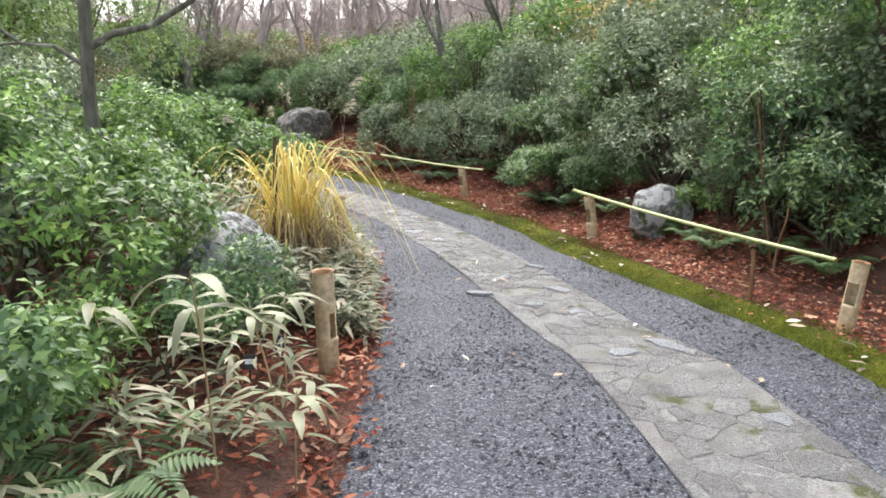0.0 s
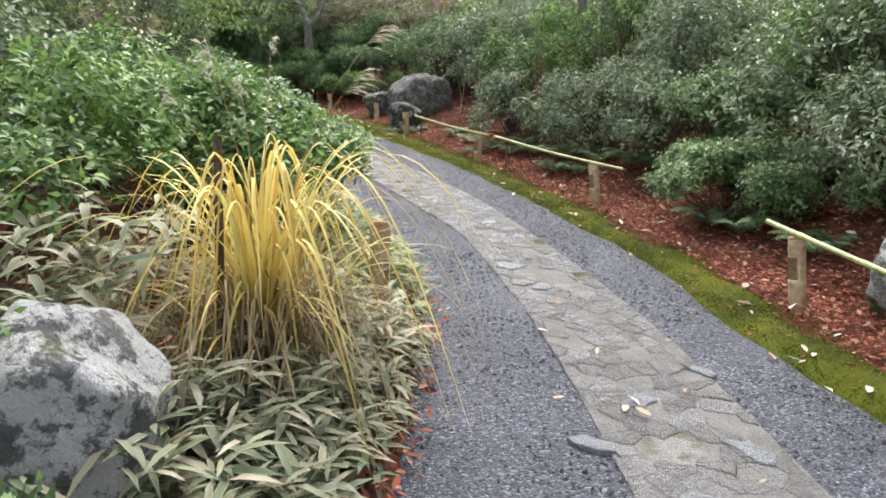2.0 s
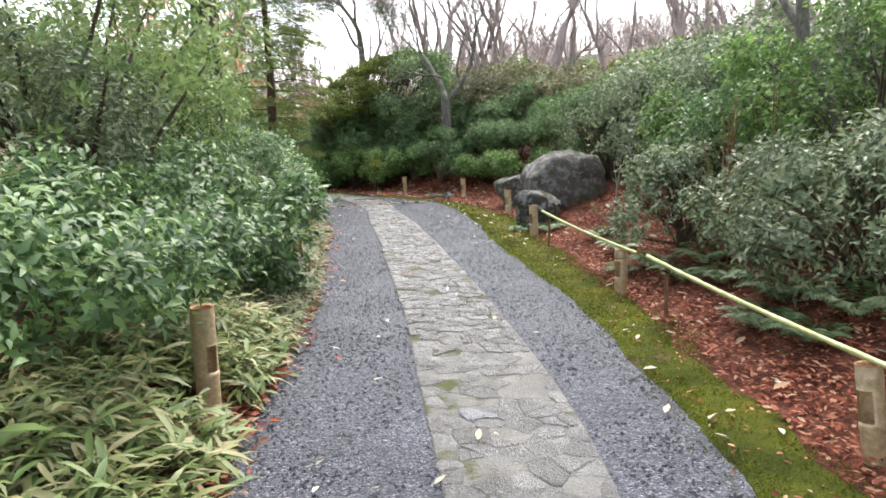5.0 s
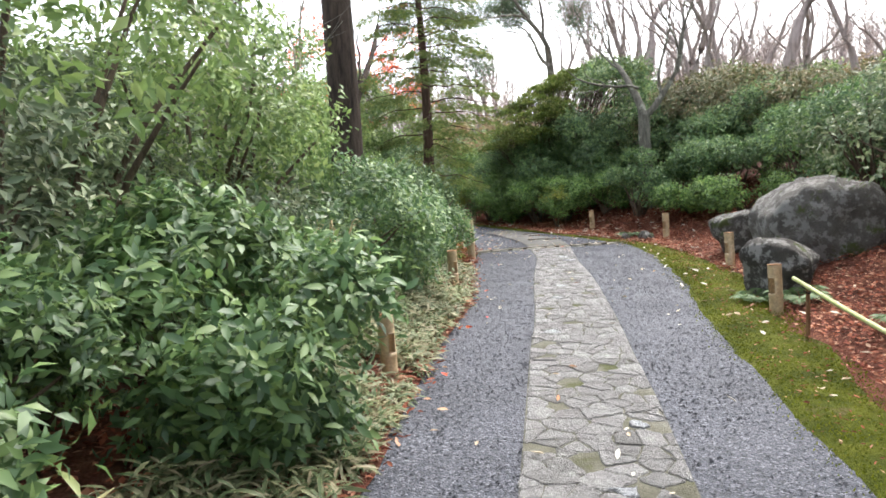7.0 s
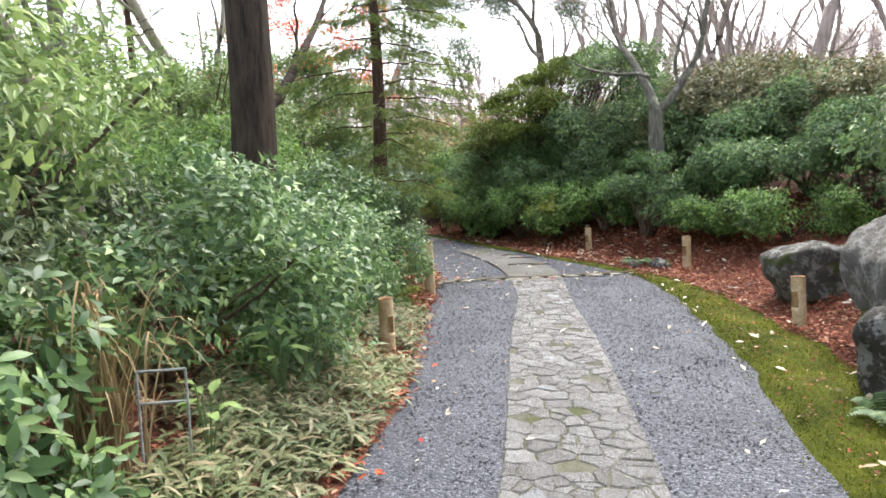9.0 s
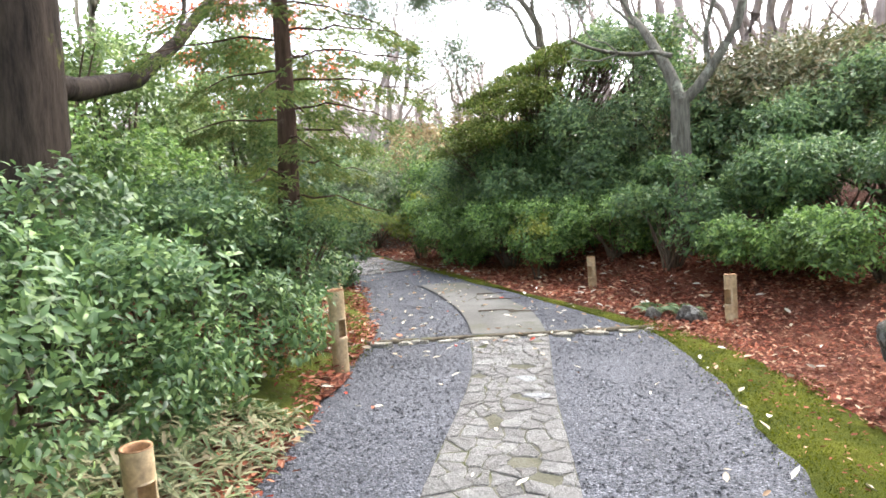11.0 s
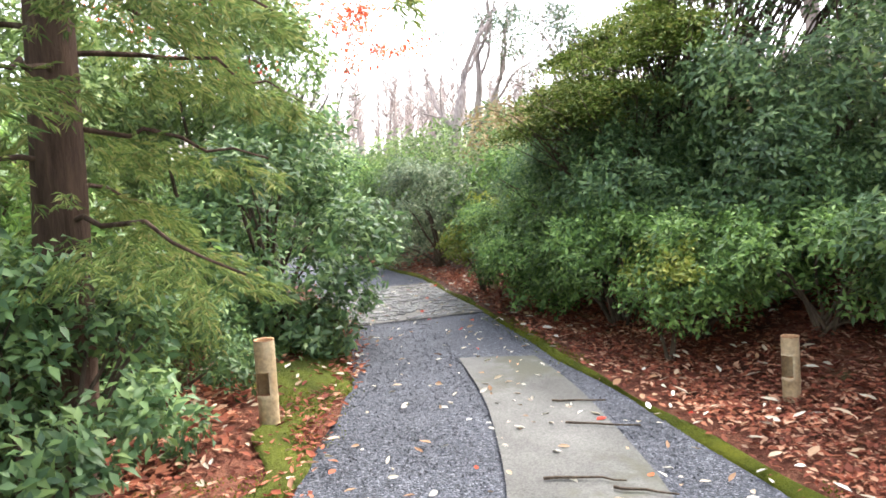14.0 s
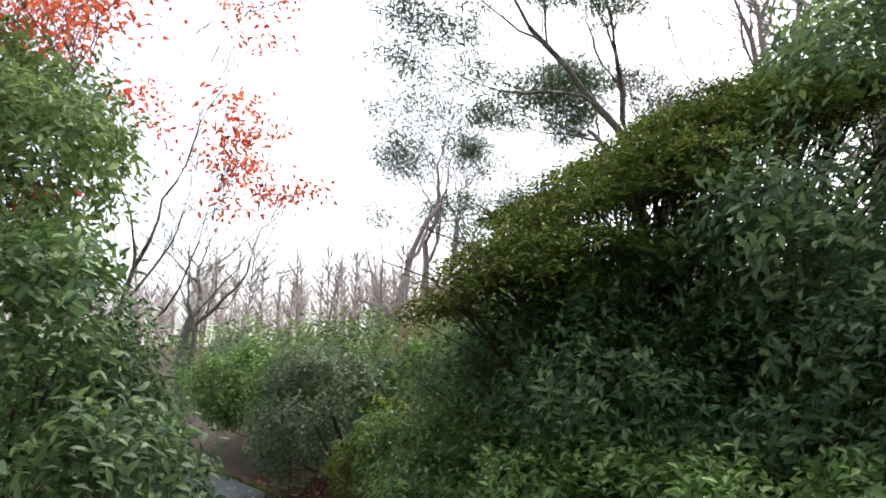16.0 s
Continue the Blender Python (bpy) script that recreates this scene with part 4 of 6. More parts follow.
RAILS = [((1.43, 6.55, 0.46), (2.5, 3.38, 0.45)), ((-1.06, 11.52, 0.43), (0.58, 8.72, 0.45)), ((-2.95, 14.5, 0.44), (-1.17, 11.65, 0.43))]
for a, b in RAILS:
    bamboo_rail(a, b, 0.0165, "yellow-green bamboo pole rail resting on bamboo posts")


def forked_stake(x, y, h, label):
    z = gz(x, y)
    root = thing("rail_stake", (x, y, z), label, "stake")
    V, F = tube([(0, 0, -0.1), (0.005, 0, h * 0.6), (0, 0.01, h)], [0.017, 0.016, 0.015], 7)
    link_mesh("stake", V, F, CANE, root)
    a = np.linspace(0, 2 * np.pi, 13)
    V, F = tube(np.column_stack([0.022 * np.cos(a), 0.022 * np.sin(a), h - 0.03 + 0.008 * np.sin(2 * a)]), [0.007] * 13, 5)
    link_mesh("twine", V, F, TWINE, root, "dark palm-fibre twine lashing")


for x, y, h in ((2.27, 4.02, 0.42), (-0.86, 11.2, 0.40), (0.30, 9.22, 0.40), (-2.78, 14.25, 0.40)):
    forked_stake(x, y, h, "thin wooden stake tied to the bamboo rail")


# ---- rocks ----
def rock(name, label, x, y, size, z, mat, seed, sink=0.25, turn=0, category="rock", planes=9, cut=(0.62, 0.92), square=2.0):
    rng = np.random.default_rng(seed)
    bm = bmesh.new()
    bmesh.ops.create_icosphere(bm, subdivisions=5, radius=1.0)
    V = np.array([v.co[:] for v in bm.verts])
    V /= (np.abs(V) ** square).sum(1, keepdims=True) ** (1 / square)
    N, c = unit(rng.normal(size=(planes, 3))), rng.uniform(*cut, planes)
    for nrm, k in zip(N, c):
        over = V @ nrm - k
        V -= np.where(over > 0, over * 0.88, 0)[:, None] * nrm
    V *= 1 + 0.055 * lumps(rng, 9, 2, 6)(V)[:, None] + 0.03 * lumps(rng, 9, 8, 18)(V)[:, None] + 0.013 * lumps(rng, 9, 22, 45)(V)[:, None]
    V *= np.array(size) * 0.5
    for v, q in zip(bm.verts, V):
        v.co = q
    me = bpy.data.meshes.new(name)
    bm.to_mesh(me)
    bm.free()
    me.polygons.foreach_set("use_smooth", np.ones(len(me.polygons), dtype=bool))
    me.materials.append(mat)
    ob = new(name, me)
    ob.matrix_basis = pose(x, y, z + size[2] * (0.5 - sink), 0, 0, turn)
    return tagged(ob, label, category)


rock("garden_rock", "pale grey garden rock with moss and lichen", -1.22, 3.22, (0.86, 0.74, 0.92), 0.08, ROCK_PALE, 3, 0.18, planes=12, cut=(0.6, 0.88))
rock("garden_rock", "pale lichen-spotted rock on leaf litter", 2.2, 6.1, (0.72, 0.6, 0.68), 0.03, ROCK_PALE, 5, 0.2, 30, planes=13, cut=(0.56, 0.85))
rock("boulder", "large brown-grey lichened boulder beside the path", -3.5, 17.15, (1.15, 1.05, 1.2), 0.1, ROCK_LICHEN, 23, 0.16, 35, planes=9, cut=(0.86, 1.1), square=5.0)
rock("boulder", "low grey boulder beside the path", -4.75, 18.75, (1.25, 0.85, 0.72), 0.06, ROCK_LICHEN, 11, 0.2, 60, planes=10, cut=(0.72, 0.98), square=3.6)
rock("stone", "rounded grey stone at the end of the timber", -7.2, 20.35, (0.3, 0.24, 0.22), 0.03, ROCK_LICHEN, 14, 0.25)
rock("stone", "small mossy stone at the end of the timber", -7.55, 20.3, (0.2, 0.18, 0.16), 0.03, ROCK_LICHEN, 15, 0.3)
rock("stone", "lichened grey rock before the boulder", -3.52, 15.95, (0.66, 0.55, 0.66), 0.05, ROCK_LICHEN, 17, 0.22, planes=9, cut=(0.76, 1.0), square=3.6)
rock("stone", "small grey stone on leaf litter", 1.6, 7.35, (0.12, 0.1, 0.09), 0.02, ROCK_PALE, 18, 0.2)


# ---- trees ----
def grow(rng, p, d, length, r, depth, out, bend=0.16, up=0.08, kids=(3, 4), angle=0.6, shrink=0.66, level=0, thin=0.0035):
    n = 7 if level < 3 else 4
    pts, rr = [np.array(p)], [r]
    d = np.array(d, float)
    for i in range(n - 1):
        d = unit((d + rng.normal(size=3) * bend + [0, 0, up])[None])[0]
        pts.append(pts[-1] + d * length / (n - 1))
        rr.append(r * (1 - 0.45 * (i + 1) / (n - 1)))
    out.append((level, np.array(pts), np.array(rr)))
    if depth == 0:
        return
    for k in range(rng.integers(kids[0], kids[1] + 1)):
        i = n - 1 if k == 0 else int(rng.integers(2, n))
        side = unit(np.cross(d, rng.normal(size=3))[None])[0]
        a = angle * rng.uniform(0.5, 1.25) * (0.5 if k == 0 else 1)
        grow(rng, pts[i], d * math.cos(a) + side * math.sin(a), length * shrink * rng.uniform(0.8, 1.15), max(rr[i] * (0.8 if k == 0 else 0.55), thin), depth - 1, out, bend, up, kids, angle, shrink, level + 1, thin)


def tree_mesh(root, out, mat, sides=(9, 6, 4, 3, 3, 3, 3), split=1):
    for name, keep in (("trunk", [o for o in out if o[0] < split]), ("limb", [o for o in out if split <= o[0] < split + 2]), ("twig_tangle", [o for o in out if o[0] >= split + 2])):
        if keep:
            if name == "limb" and len(keep) < 26:
                for l, p, r in keep:
                    link_mesh(name, *tube(p, r, sides[min(l, 6)]), mat, root, smooth=True)
                continue
            V, F = joined([tube(p, r, sides[min(l, 6)]) for l, p, r in keep])
            ob = link_mesh("branchwork" if name == "limb" else name, V, F, mat, root, smooth=True)
            if name != "trunk":
                ob["kind"] = "stuff"


def bare_tree(label, x, y, h, r, seed, mat, lean=(0, 0), depth=5, base=None, kids=(3, 4), angle=0.6, up=0.08, first=0.35, category="tree", name="bare_tree", group="", bend=0.16, thin=0.0035):
    z = gz(x, y) if base is None else base
    root = thing(name, (x, y, z), label, category, group)
    out = []
    grow(np.random.default_rng(seed), (0, 0, -0.1), (lean[0], lean[1], 1), h * first, r, depth, out, bend, up, kids, angle, thin=thin)
    tree_mesh(root, out, mat)
    return root, out


def leaf_cloud(root, out, mat, n, leaf, seed, levels=3, slim=0.4, spread=0.25, name="leaves"):
    rng = np.random.default_rng(seed)
    tips = np.vstack([p[-1:] for l, p, r in out if l >= levels])
    tips = tips[rng.permutation(len(tips))[:max(30, n // 45)]]
    C = tips[rng.integers(len(tips), size=n)] + rng.normal(size=(n, 3)) * [spread, spread, spread * 0.4]
    V, F, E = leaves(C, rng.normal(size=(n, 3)) + [0, 0, -0.3], rng.normal(size=(n, 3)) + [0, 0, 1.0], leaf * rng.uniform(0.6, 1.3, n), leaf * slim, 0.2, 0.3)
    link_mesh(name, V, F, mat, root, edge=E)


# grey forked tree above the clipped shrubs
def forked_tree():
    x, y = -8.25, 22.5
    z = gz(x, y)
    root = thing("bare_tree", (x, y, z), "grey-barked forked tree with bare crooked branches", "tree")
    rng = np.random.default_rng(77)
    out = []
    f = 2.36 - z
    out.append((0, np.array([(0.1, 0, -0.1), (0.04, 0.02, f * 0.4), (0, 0, f * 0.75), (0, 0, f)]), np.array([0.16, 0.135, 0.12, 0.115])))
    grow(rng, (0, 0, f - 0.06), (-0.42, 0.0, 1), 1.5, 0.088, 4, out, 0.15, 0.06, (3, 4), 0.75, 0.72, 1)
    grow(rng, (0, 0, f - 0.06), (0.95, 0.25, 0.9), 1.7, 0.08, 4, out, 0.14, 0.06, (3, 4), 0.7, 0.72, 1)
    grow(rng, (-0.1, 0, f + 0.55), (-1.0, -0.2, 0.28), 1.4, 0.035, 3, out, 0.2, 0.03, (2, 3), 0.6, 0.7, 2)
    tree_mesh(root, out, BARK_GREY)


forked_tree()


def big_tree():
    x, y = -9.35, 15.4
    root = thing("old_tree", (x, y, gz(x, y)), "thick dark-barked old tree with a long mossy limb", "tree")
    rng = np.random.default_rng(21)
    out = [(0, np.array([(0, 0, -0.2), (0.0, 0, 0.8), (0.03, 0.02, 2.2), (0.0, 0.03, 3.6), (-0.05, 0, 5.5), (-0.2, 0.1, 8.0)]), np.array([0.30, 0.25, 0.225, 0.215, 0.20, 0.15]))]
    limb = np.array([(-0.1, 0.1, 2.05), (-0.6, 0.55, 2.1), (-1.45, 1.4, 2.35), (-2.0, 2.1, 2.85), (-2.5, 2.9, 3.6), (-3.1, 3.7, 4.4)])
    out.append((1, limb, np.array([0.10, 0.09, 0.078, 0.068, 0.05, 0.03])))
    grow(rng, limb[3], (-0.6, 0.2, 1), 1.3, 0.03, 3, out, level=2)
    grow(rng, limb[4], (-0.6, 0.8, 0.5), 1.3, 0.03, 3, out, level=2)
    for a in (0.4, 2.1, 3.9, 5.2):
        grow(rng, (-0.02, 0, 4.2 + 0.5 * a), (math.cos(a), math.sin(a), 0.6), 2.2, 0.08, 3, out, level=1)
    tree_mesh(root, out, BARK_DARK, (16, 9, 6, 4, 3, 3, 3))


big_tree()


def conifer(label, x, y, h, r, seed, n_branch=50, reach=1.6, density=190):
    """A conifer with drooping tiers of flat feathery sprays."""
    rng = np.random.default_rng(seed)
    root = thing("conifer", (x, y, gz(x, y)), label, "tree")
    t = np.linspace(0, 1, 14)
    line = np.column_stack([0.16 * t + 0.05 * np.sin(5 * t), 0.06 * np.sin(4 * t), h * t - 0.1])
    V, F = tube(line, r * (1 - 0.85 * t), 12)
    link_mesh("trunk", V, F, BARK_RED, root, smooth=True)
    tubes, P, D, U = [], [], [], []
    for i in range(n_branch):
        z = h * (0.2 + 0.78 * (i / n_branch) ** 0.9)
        a = i * 2.4 + rng.uniform(-0.5, 0.5)
        L = reach * min(1.0, 1.25 - 0.9 * z / h) * rng.uniform(0.7, 1.1) * (0.6 if z < 2.1 else 1.0)
        s = np.linspace(0, 1, 8)
        b = np.array([np.interp(z, line[:, 2], line[:, 0]), np.interp(z, line[:, 2], line[:, 1]), z])
        out = np.array([math.cos(a), math.sin(a), 0])
        br = b + out * (L * s)[:, None] + np.array([0, 0, 1]) * (L * (0.14 * s - 0.28 * s * s))[:, None]
        br[1:] += rng.normal(size=(7, 3)) * 0.02
        tubes.append(tube(br, 0.011 * (1 - 0.8 * s) + 0.002, 5))
        side = np.array([-out[1], out[0], 0])
        m = int(density * L)
        u = rng.uniform(0.22, 1.02, m)
        base = np.stack([np.interp(u, s, br[:, k]) for k in range(3)], 1)
        w = rng.uniform(-1, 1, m)
        wid = L * 0.30 * (1.1 - u) + 0.10
        q = base + side * (w * wid)[:, None] + [0, 0, -1] * (np.abs(w) * wid * 0.35 + rng.uniform(0, 0.08, m))[:, None]
        P.append(q)
        D.append(out * 0.7 + side * (np.sign(w) * 0.8)[:, None] + [0, 0, -0.45] + rng.normal(size=(m, 3)) * 0.3)
        U.append(np.tile([0, 0, 1.0], (m, 1)) + rng.normal(size=(m, 3)) * 0.25)
    V, F = joined(tubes)
    link_mesh("branchwork", V, F, BARK_RED, root)["kind"] = "stuff"
    P, D, U = np.vstack(P), np.vstack(D), np.vstack(U)
    # each spray: a small fan of narrow needles-like leaflets
    k = 10
    ang = np.linspace(-1.2, 1.2, k)
    Dn = unit(D)
    S = unit(np.cross(Dn, U))
    PP = np.repeat(P, k, 0)
    DD = (Dn[:, None] * np.cos(ang)[None, :, None] + S[:, None] * np.sin(ang)[None, :, None]).reshape(-1, 3)
    PP = PP + np.repeat(Dn, k, 0) * (rng.uniform(0, 0.09, len(PP)))[:, None]
    Ls = rng.uniform(0.03, 0.06, len(PP))
    V, F, E = leaves(PP, DD, np.repeat(U, k, 0), Ls, Ls * 0.13, 0.25, 0.1)
    link_mesh("needle_sprays", V, F, CONIFER, root, edge=E)


conifer("reddish-barked conifer with drooping feathery sprays", -10.12, 17.8, 6.2, 0.125, 5, 56, 1.7, 165)
conifer("dark conifer behind the hedge", -13.8, 16.2, 6.5, 0.09, 6, 34, 1.6, 36)



def limbed_tree():
    """A slim tree that throws one long dark limb over the bushes."""
    x, y = -2.35, 4.1
    root = thing("bare_tree", (x, y, gz(x, y)), "slim pale-barked tree with one long bare limb above the bushes", "tree")
    rng = np.random.default_rng(31)
    out = [(0, np.array([(0.0, 0, -0.1), (0.02, 0, 0.7), (0.0, 0.02, 1.3), (0.04, 0, 1.8), (0.05, 0.02, 2.4), (0.02, 0, 3.6)]), np.array([0.062, 0.052, 0.047, 0.044, 0.036, 0.022]))]
    limb = np.array([(0.03, 0, 1.62), (0.2, 0.03, 1.72), (0.45, 0.06, 1.77), (0.72, 0.1, 1.93), (1.0, 0.12, 2.17), (1.4, 0.2, 2.5)])
    out.append((1, limb, np.array([0.03, 0.027, 0.024, 0.021, 0.017, 0.01])))
    back = np.array([(0.02, 0, 1.5), (-0.2, 0.02, 1.64), (-0.42, 0.0, 1.66), (-0.8, 0.1, 1.9)])
    out.append((1, back, np.array([0.018, 0.015, 0.012, 0.008])))
    for p, d, L in ((limb[2], (0.5, 0.1, 0.7), 0.7), (limb[4], (0.8, 0.2, 0.2), 0.7), (back[2], (-0.8, 0.1, 0.3), 0.6), (out[0][1][4], (-0.6, 0.2, 0.8), 0.9)):
        grow(rng, p, d, L, 0.011, 3, out, level=2)
    tree_mesh(root, out, BARK_GREY)


limbed_tree()
bare_tree("crooked pale-barked tree behind the hedge", -7.55, 13.05, 5.2, 0.085, 33, BARK_PALE, (-0.03, 0.03), 4, first=0.55)
bare_tree("leaning grey tree behind the hedge", -7.9, 13.0, 5.4, 0.075, 34, BARK_GREY, (-0.2, 0.1), 4, first=0.55)
bare_tree("leaning pale trunk on the shrubby slope", 0.55, 13.7, 5.5, 0.10, 35, BARK_GREY, (-0.28, 0.1), 5, first=0.5)
bare_tree("leaning grey trunk on the shrubby slope", 1.9, 13.6, 5.5, 0.11, 36, BARK_GREY, (-0.3, 0.1), 5, first=0.5)
bare_tree("thick pale mossy-barked tree behind the conifer", -14.2, 17.5, 7.5, 0.21, 37, BARK_PALE, (0.03, 0.02), 4, first=0.45)
root, out = bare_tree("red-leaved maple with thin branches", -15.2, 21.1, 5.8, 0.07, 41, BARK_GREY, (-0.03, 0.1), 5, first=0.45, name="maple_tree")
leaf_cloud(root, out, MAPLE_RED, 4200, 0.075, 42, 2, 0.5, 0.15)
root, out = bare_tree("pine with flat grey-green needle pads", -15.6, 30.6, 10.5, 0.2, 43, BARK_GREY, (-0.04, -0.05), 5, first=0.42, name="pine_tree")
leaf_cloud(root, out, PINE, 30000, 0.15, 44, 3, 0.09, 0.22)
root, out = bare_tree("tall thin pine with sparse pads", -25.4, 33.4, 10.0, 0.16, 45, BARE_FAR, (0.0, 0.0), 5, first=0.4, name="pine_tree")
leaf_cloud(root, out, PINE, 11000, 0.18, 46, 3, 0.1, 0.3)
bare_tree("bare spreading tree beyond the bend", -24.3, 25.4, 10.0, 0.15, 47, BARK_GREY, (0.25, 0.3), 5, first=0.32, angle=0.8, thin=0.007)


# umbrella-shaped evergreen with a mossy top
def umbrella_tree():
    x, y = -12.0, 24.5
    z = gz(x, y)
    root = thing("umbrella_tree", (x, y, z), "spreading evergreen with a flat mossy-green crown over bare dark branches", "tree")
    rng = np.random.default_rng(61)
    # the crown is a sheet of flat pads that climbs from a low tip over the path to its top
    tip, top = np.array([-12.1 - x, 22.75 - y, 2.05 - z]), np.array([-11.3 - x, 25.9 - y, 4.0 - z])
    run = (top - tip)[:2]
    side = np.array([-run[1], run[0]]) / np.linalg.norm(run)
    pads = 105
    u, v = rng.uniform(0, 1.12, pads), rng.uniform(-1.5, 1.5, pads)
    v *= np.clip(0.4 + u * 1.2, 0, 1)
    rise = np.sin(np.clip(u, 0, 1) * np.pi / 2) ** 0.9
    C = np.column_stack([tip[0] + run[0] * u + side[0] * v, tip[1] + run[1] * u + side[1] * v, tip[2] + (top[2] - tip[2]) * rise - 0.17 * v * v + rng.uniform(-0.1, 0.08, pads)])
    limbs = []
    for k in range(pads):
        t = np.linspace(0, 1, 7)[:, None]
        b = np.array([rng.uniform(-0.25, 0.25), rng.uniform(-0.25, 0.25), -0.1])
        line = b * (1 - t) ** 1.5 + C[k] * (1 - (1 - t) ** 1.5) + rng.normal(size=(7, 3)) * 0.07 * np.sin(np.pi * t)
        limbs.append((1 if k < 14 else 2, line, np.linspace(0.045 if k < 14 else 0.022, 0.006, 7)))
        for j in range(3):
            p = line[rng.integers(3, 6)]
            q = C[k] + rng.normal(size=3) * [0.3, 0.3, 0.05]
            w = np.linspace(0, 1, 4)[:, None]
            limbs.append((3, p * (1 - w) + q * w + rng.normal(size=(4, 3)) * 0.03, np.linspace(0.009, 0.004, 4)))
    tree_mesh(root, limbs, TWIG, split=1)
    n = 52000
    k = rng.integers(pads, size=n)
    q = rng.normal(size=(n, 3)) * [0.19, 0.19, 0.032]
    q[:, 2] -= 0.6 * (q[:, 0] ** 2 + q[:, 1] ** 2)
    V, F, E = leaves(C[k] + q, rng.normal(size=(n, 3)) * [1, 1, 0.4], np.tile([0, 0, 1.0], (n, 1)) + rng.normal(size=(n, 3)) * 0.3, rng.uniform(0.04, 0.075, n), 0.024, 0.2, 0.3)
    link_mesh("crown", V, F, MOSSY, root, edge=E)


umbrella_tree()

# bare trees on the far slopes; a few share their meshes
far_rng = np.random.default_rng(90)
kinds = []
for i in range(5):
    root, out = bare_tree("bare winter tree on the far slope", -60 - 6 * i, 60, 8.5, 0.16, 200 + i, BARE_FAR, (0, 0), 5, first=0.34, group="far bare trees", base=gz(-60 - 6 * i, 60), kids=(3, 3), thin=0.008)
    kinds.append(root)
for i in range(64):
    a = math.radians(far_rng.uniform(-38, 88) if i % 2 else far_rng.uniform(-30, 25))
    d = far_rng.uniform(13, 42)
    x, y = -6 - d * math.sin(a), 14 + d * math.cos(a)
    if min(abs(float(beside([(x, y)], cGR)[0])), abs(float(beside([(x, y)], cGL)[0]))) < 4.5:
        continue
    m = pose(x, y, gz(x, y), 0, 0, far_rng.uniform(0, 360))
    ob = copy_thing(kinds[i % 5], m)
    s = far_rng.uniform(0.85, 1.5)
    ob.scale = (s, s, s)

# bare woods that cover the far slopes; their haze is only the pale bark colour
def far_woods():
    rng = np.random.default_rng(95)
    n, per = 1500, 34
    a = np.radians(rng.uniform(-60, 100, n))
    d = 34 + 95 * rng.random(n) ** 1.3
    XY = np.column_stack([-6 - d * np.sin(a), 14 + d * np.cos(a)])
    Z = ground_z(XY)
    H = rng.uniform(4.5, 8.0, n)
    P, Q, R = [], [], []
    P.append(np.column_stack([XY, Z - 0.2]))
    Q.append(np.column_stack([XY + rng.normal(size=(n, 2)) * 0.5, Z + H * 0.8]))
    R.append(rng.uniform(0.06, 0.13, n))
    f = rng.uniform(0.3, 0.95, (n, per))
    ang = rng.uniform(0, 6.28, (n, per))
    L = H[:, None] * rng.uniform(0.12, 0.34, (n, per)) * (1.25 - 0.6 * f)
    b = P[0][:, None] * (1 - 0.8 * f[..., None]) + Q[0][:, None] * (0.8 * f[..., None])
    P.append(b.reshape(-1, 3))
    Q.append((b + np.stack([np.cos(ang) * 0.7, np.sin(ang) * 0.7, rng.uniform(0.5, 1.1, (n, per))], -1) * L[..., None]).reshape(-1, 3))
    R.append(rng.uniform(0.012, 0.035, n * per))
    P, Q, R = np.vstack(P), np.vstack(Q), np.concatenate(R)
    S = unit(np.cross(Q - P, rng.normal(size=P.shape))) * R[:, None]
    T = unit(np.cross(Q - P, S)) * R[:, None]
    m = len(P)
    V = np.stack([P + S, P - 0.5 * S + 0.87 * T, P - 0.5 * S - 0.87 * T, Q], 1).reshape(-1, 3)
    F = (np.arange(m)[:, None, None] * 4 + np.array([(0, 1, 3), (1, 2, 3), (2, 0, 3)])[None]).reshape(-1, 3)
    tagged(link_mesh("far_woods", V, F, BARE_FAR), "bare winter woods on the far slopes, with haze put into their pinkish-brown colour", "woods", kind="stuff")


far_woods()

# evergreen thickets under the far trees
for i in range(70):
    a = math.radians(far_rng.uniform(-42, 95))
    d = far_rng.uniform(13, 32)
    x, y = -6 - d * math.sin(a), 14 + d * math.cos(a)
    if min(abs(float(beside([(x, y)], cGR)[0])), abs(float(beside([(x, y)], cGL)[0]))) < 4.0:
        continue
    bush("thicket", "distant thicket of mixed green and brown shrubs", x, y, 2.2, 2.0, gz(x, y) + far_rng.uniform(1.2, 2.2), (OLIVE, BLUISH, DRY, LIGHT)[i % 4], 1500, 0.2, 300 + i, stems=0, group="far thickets")


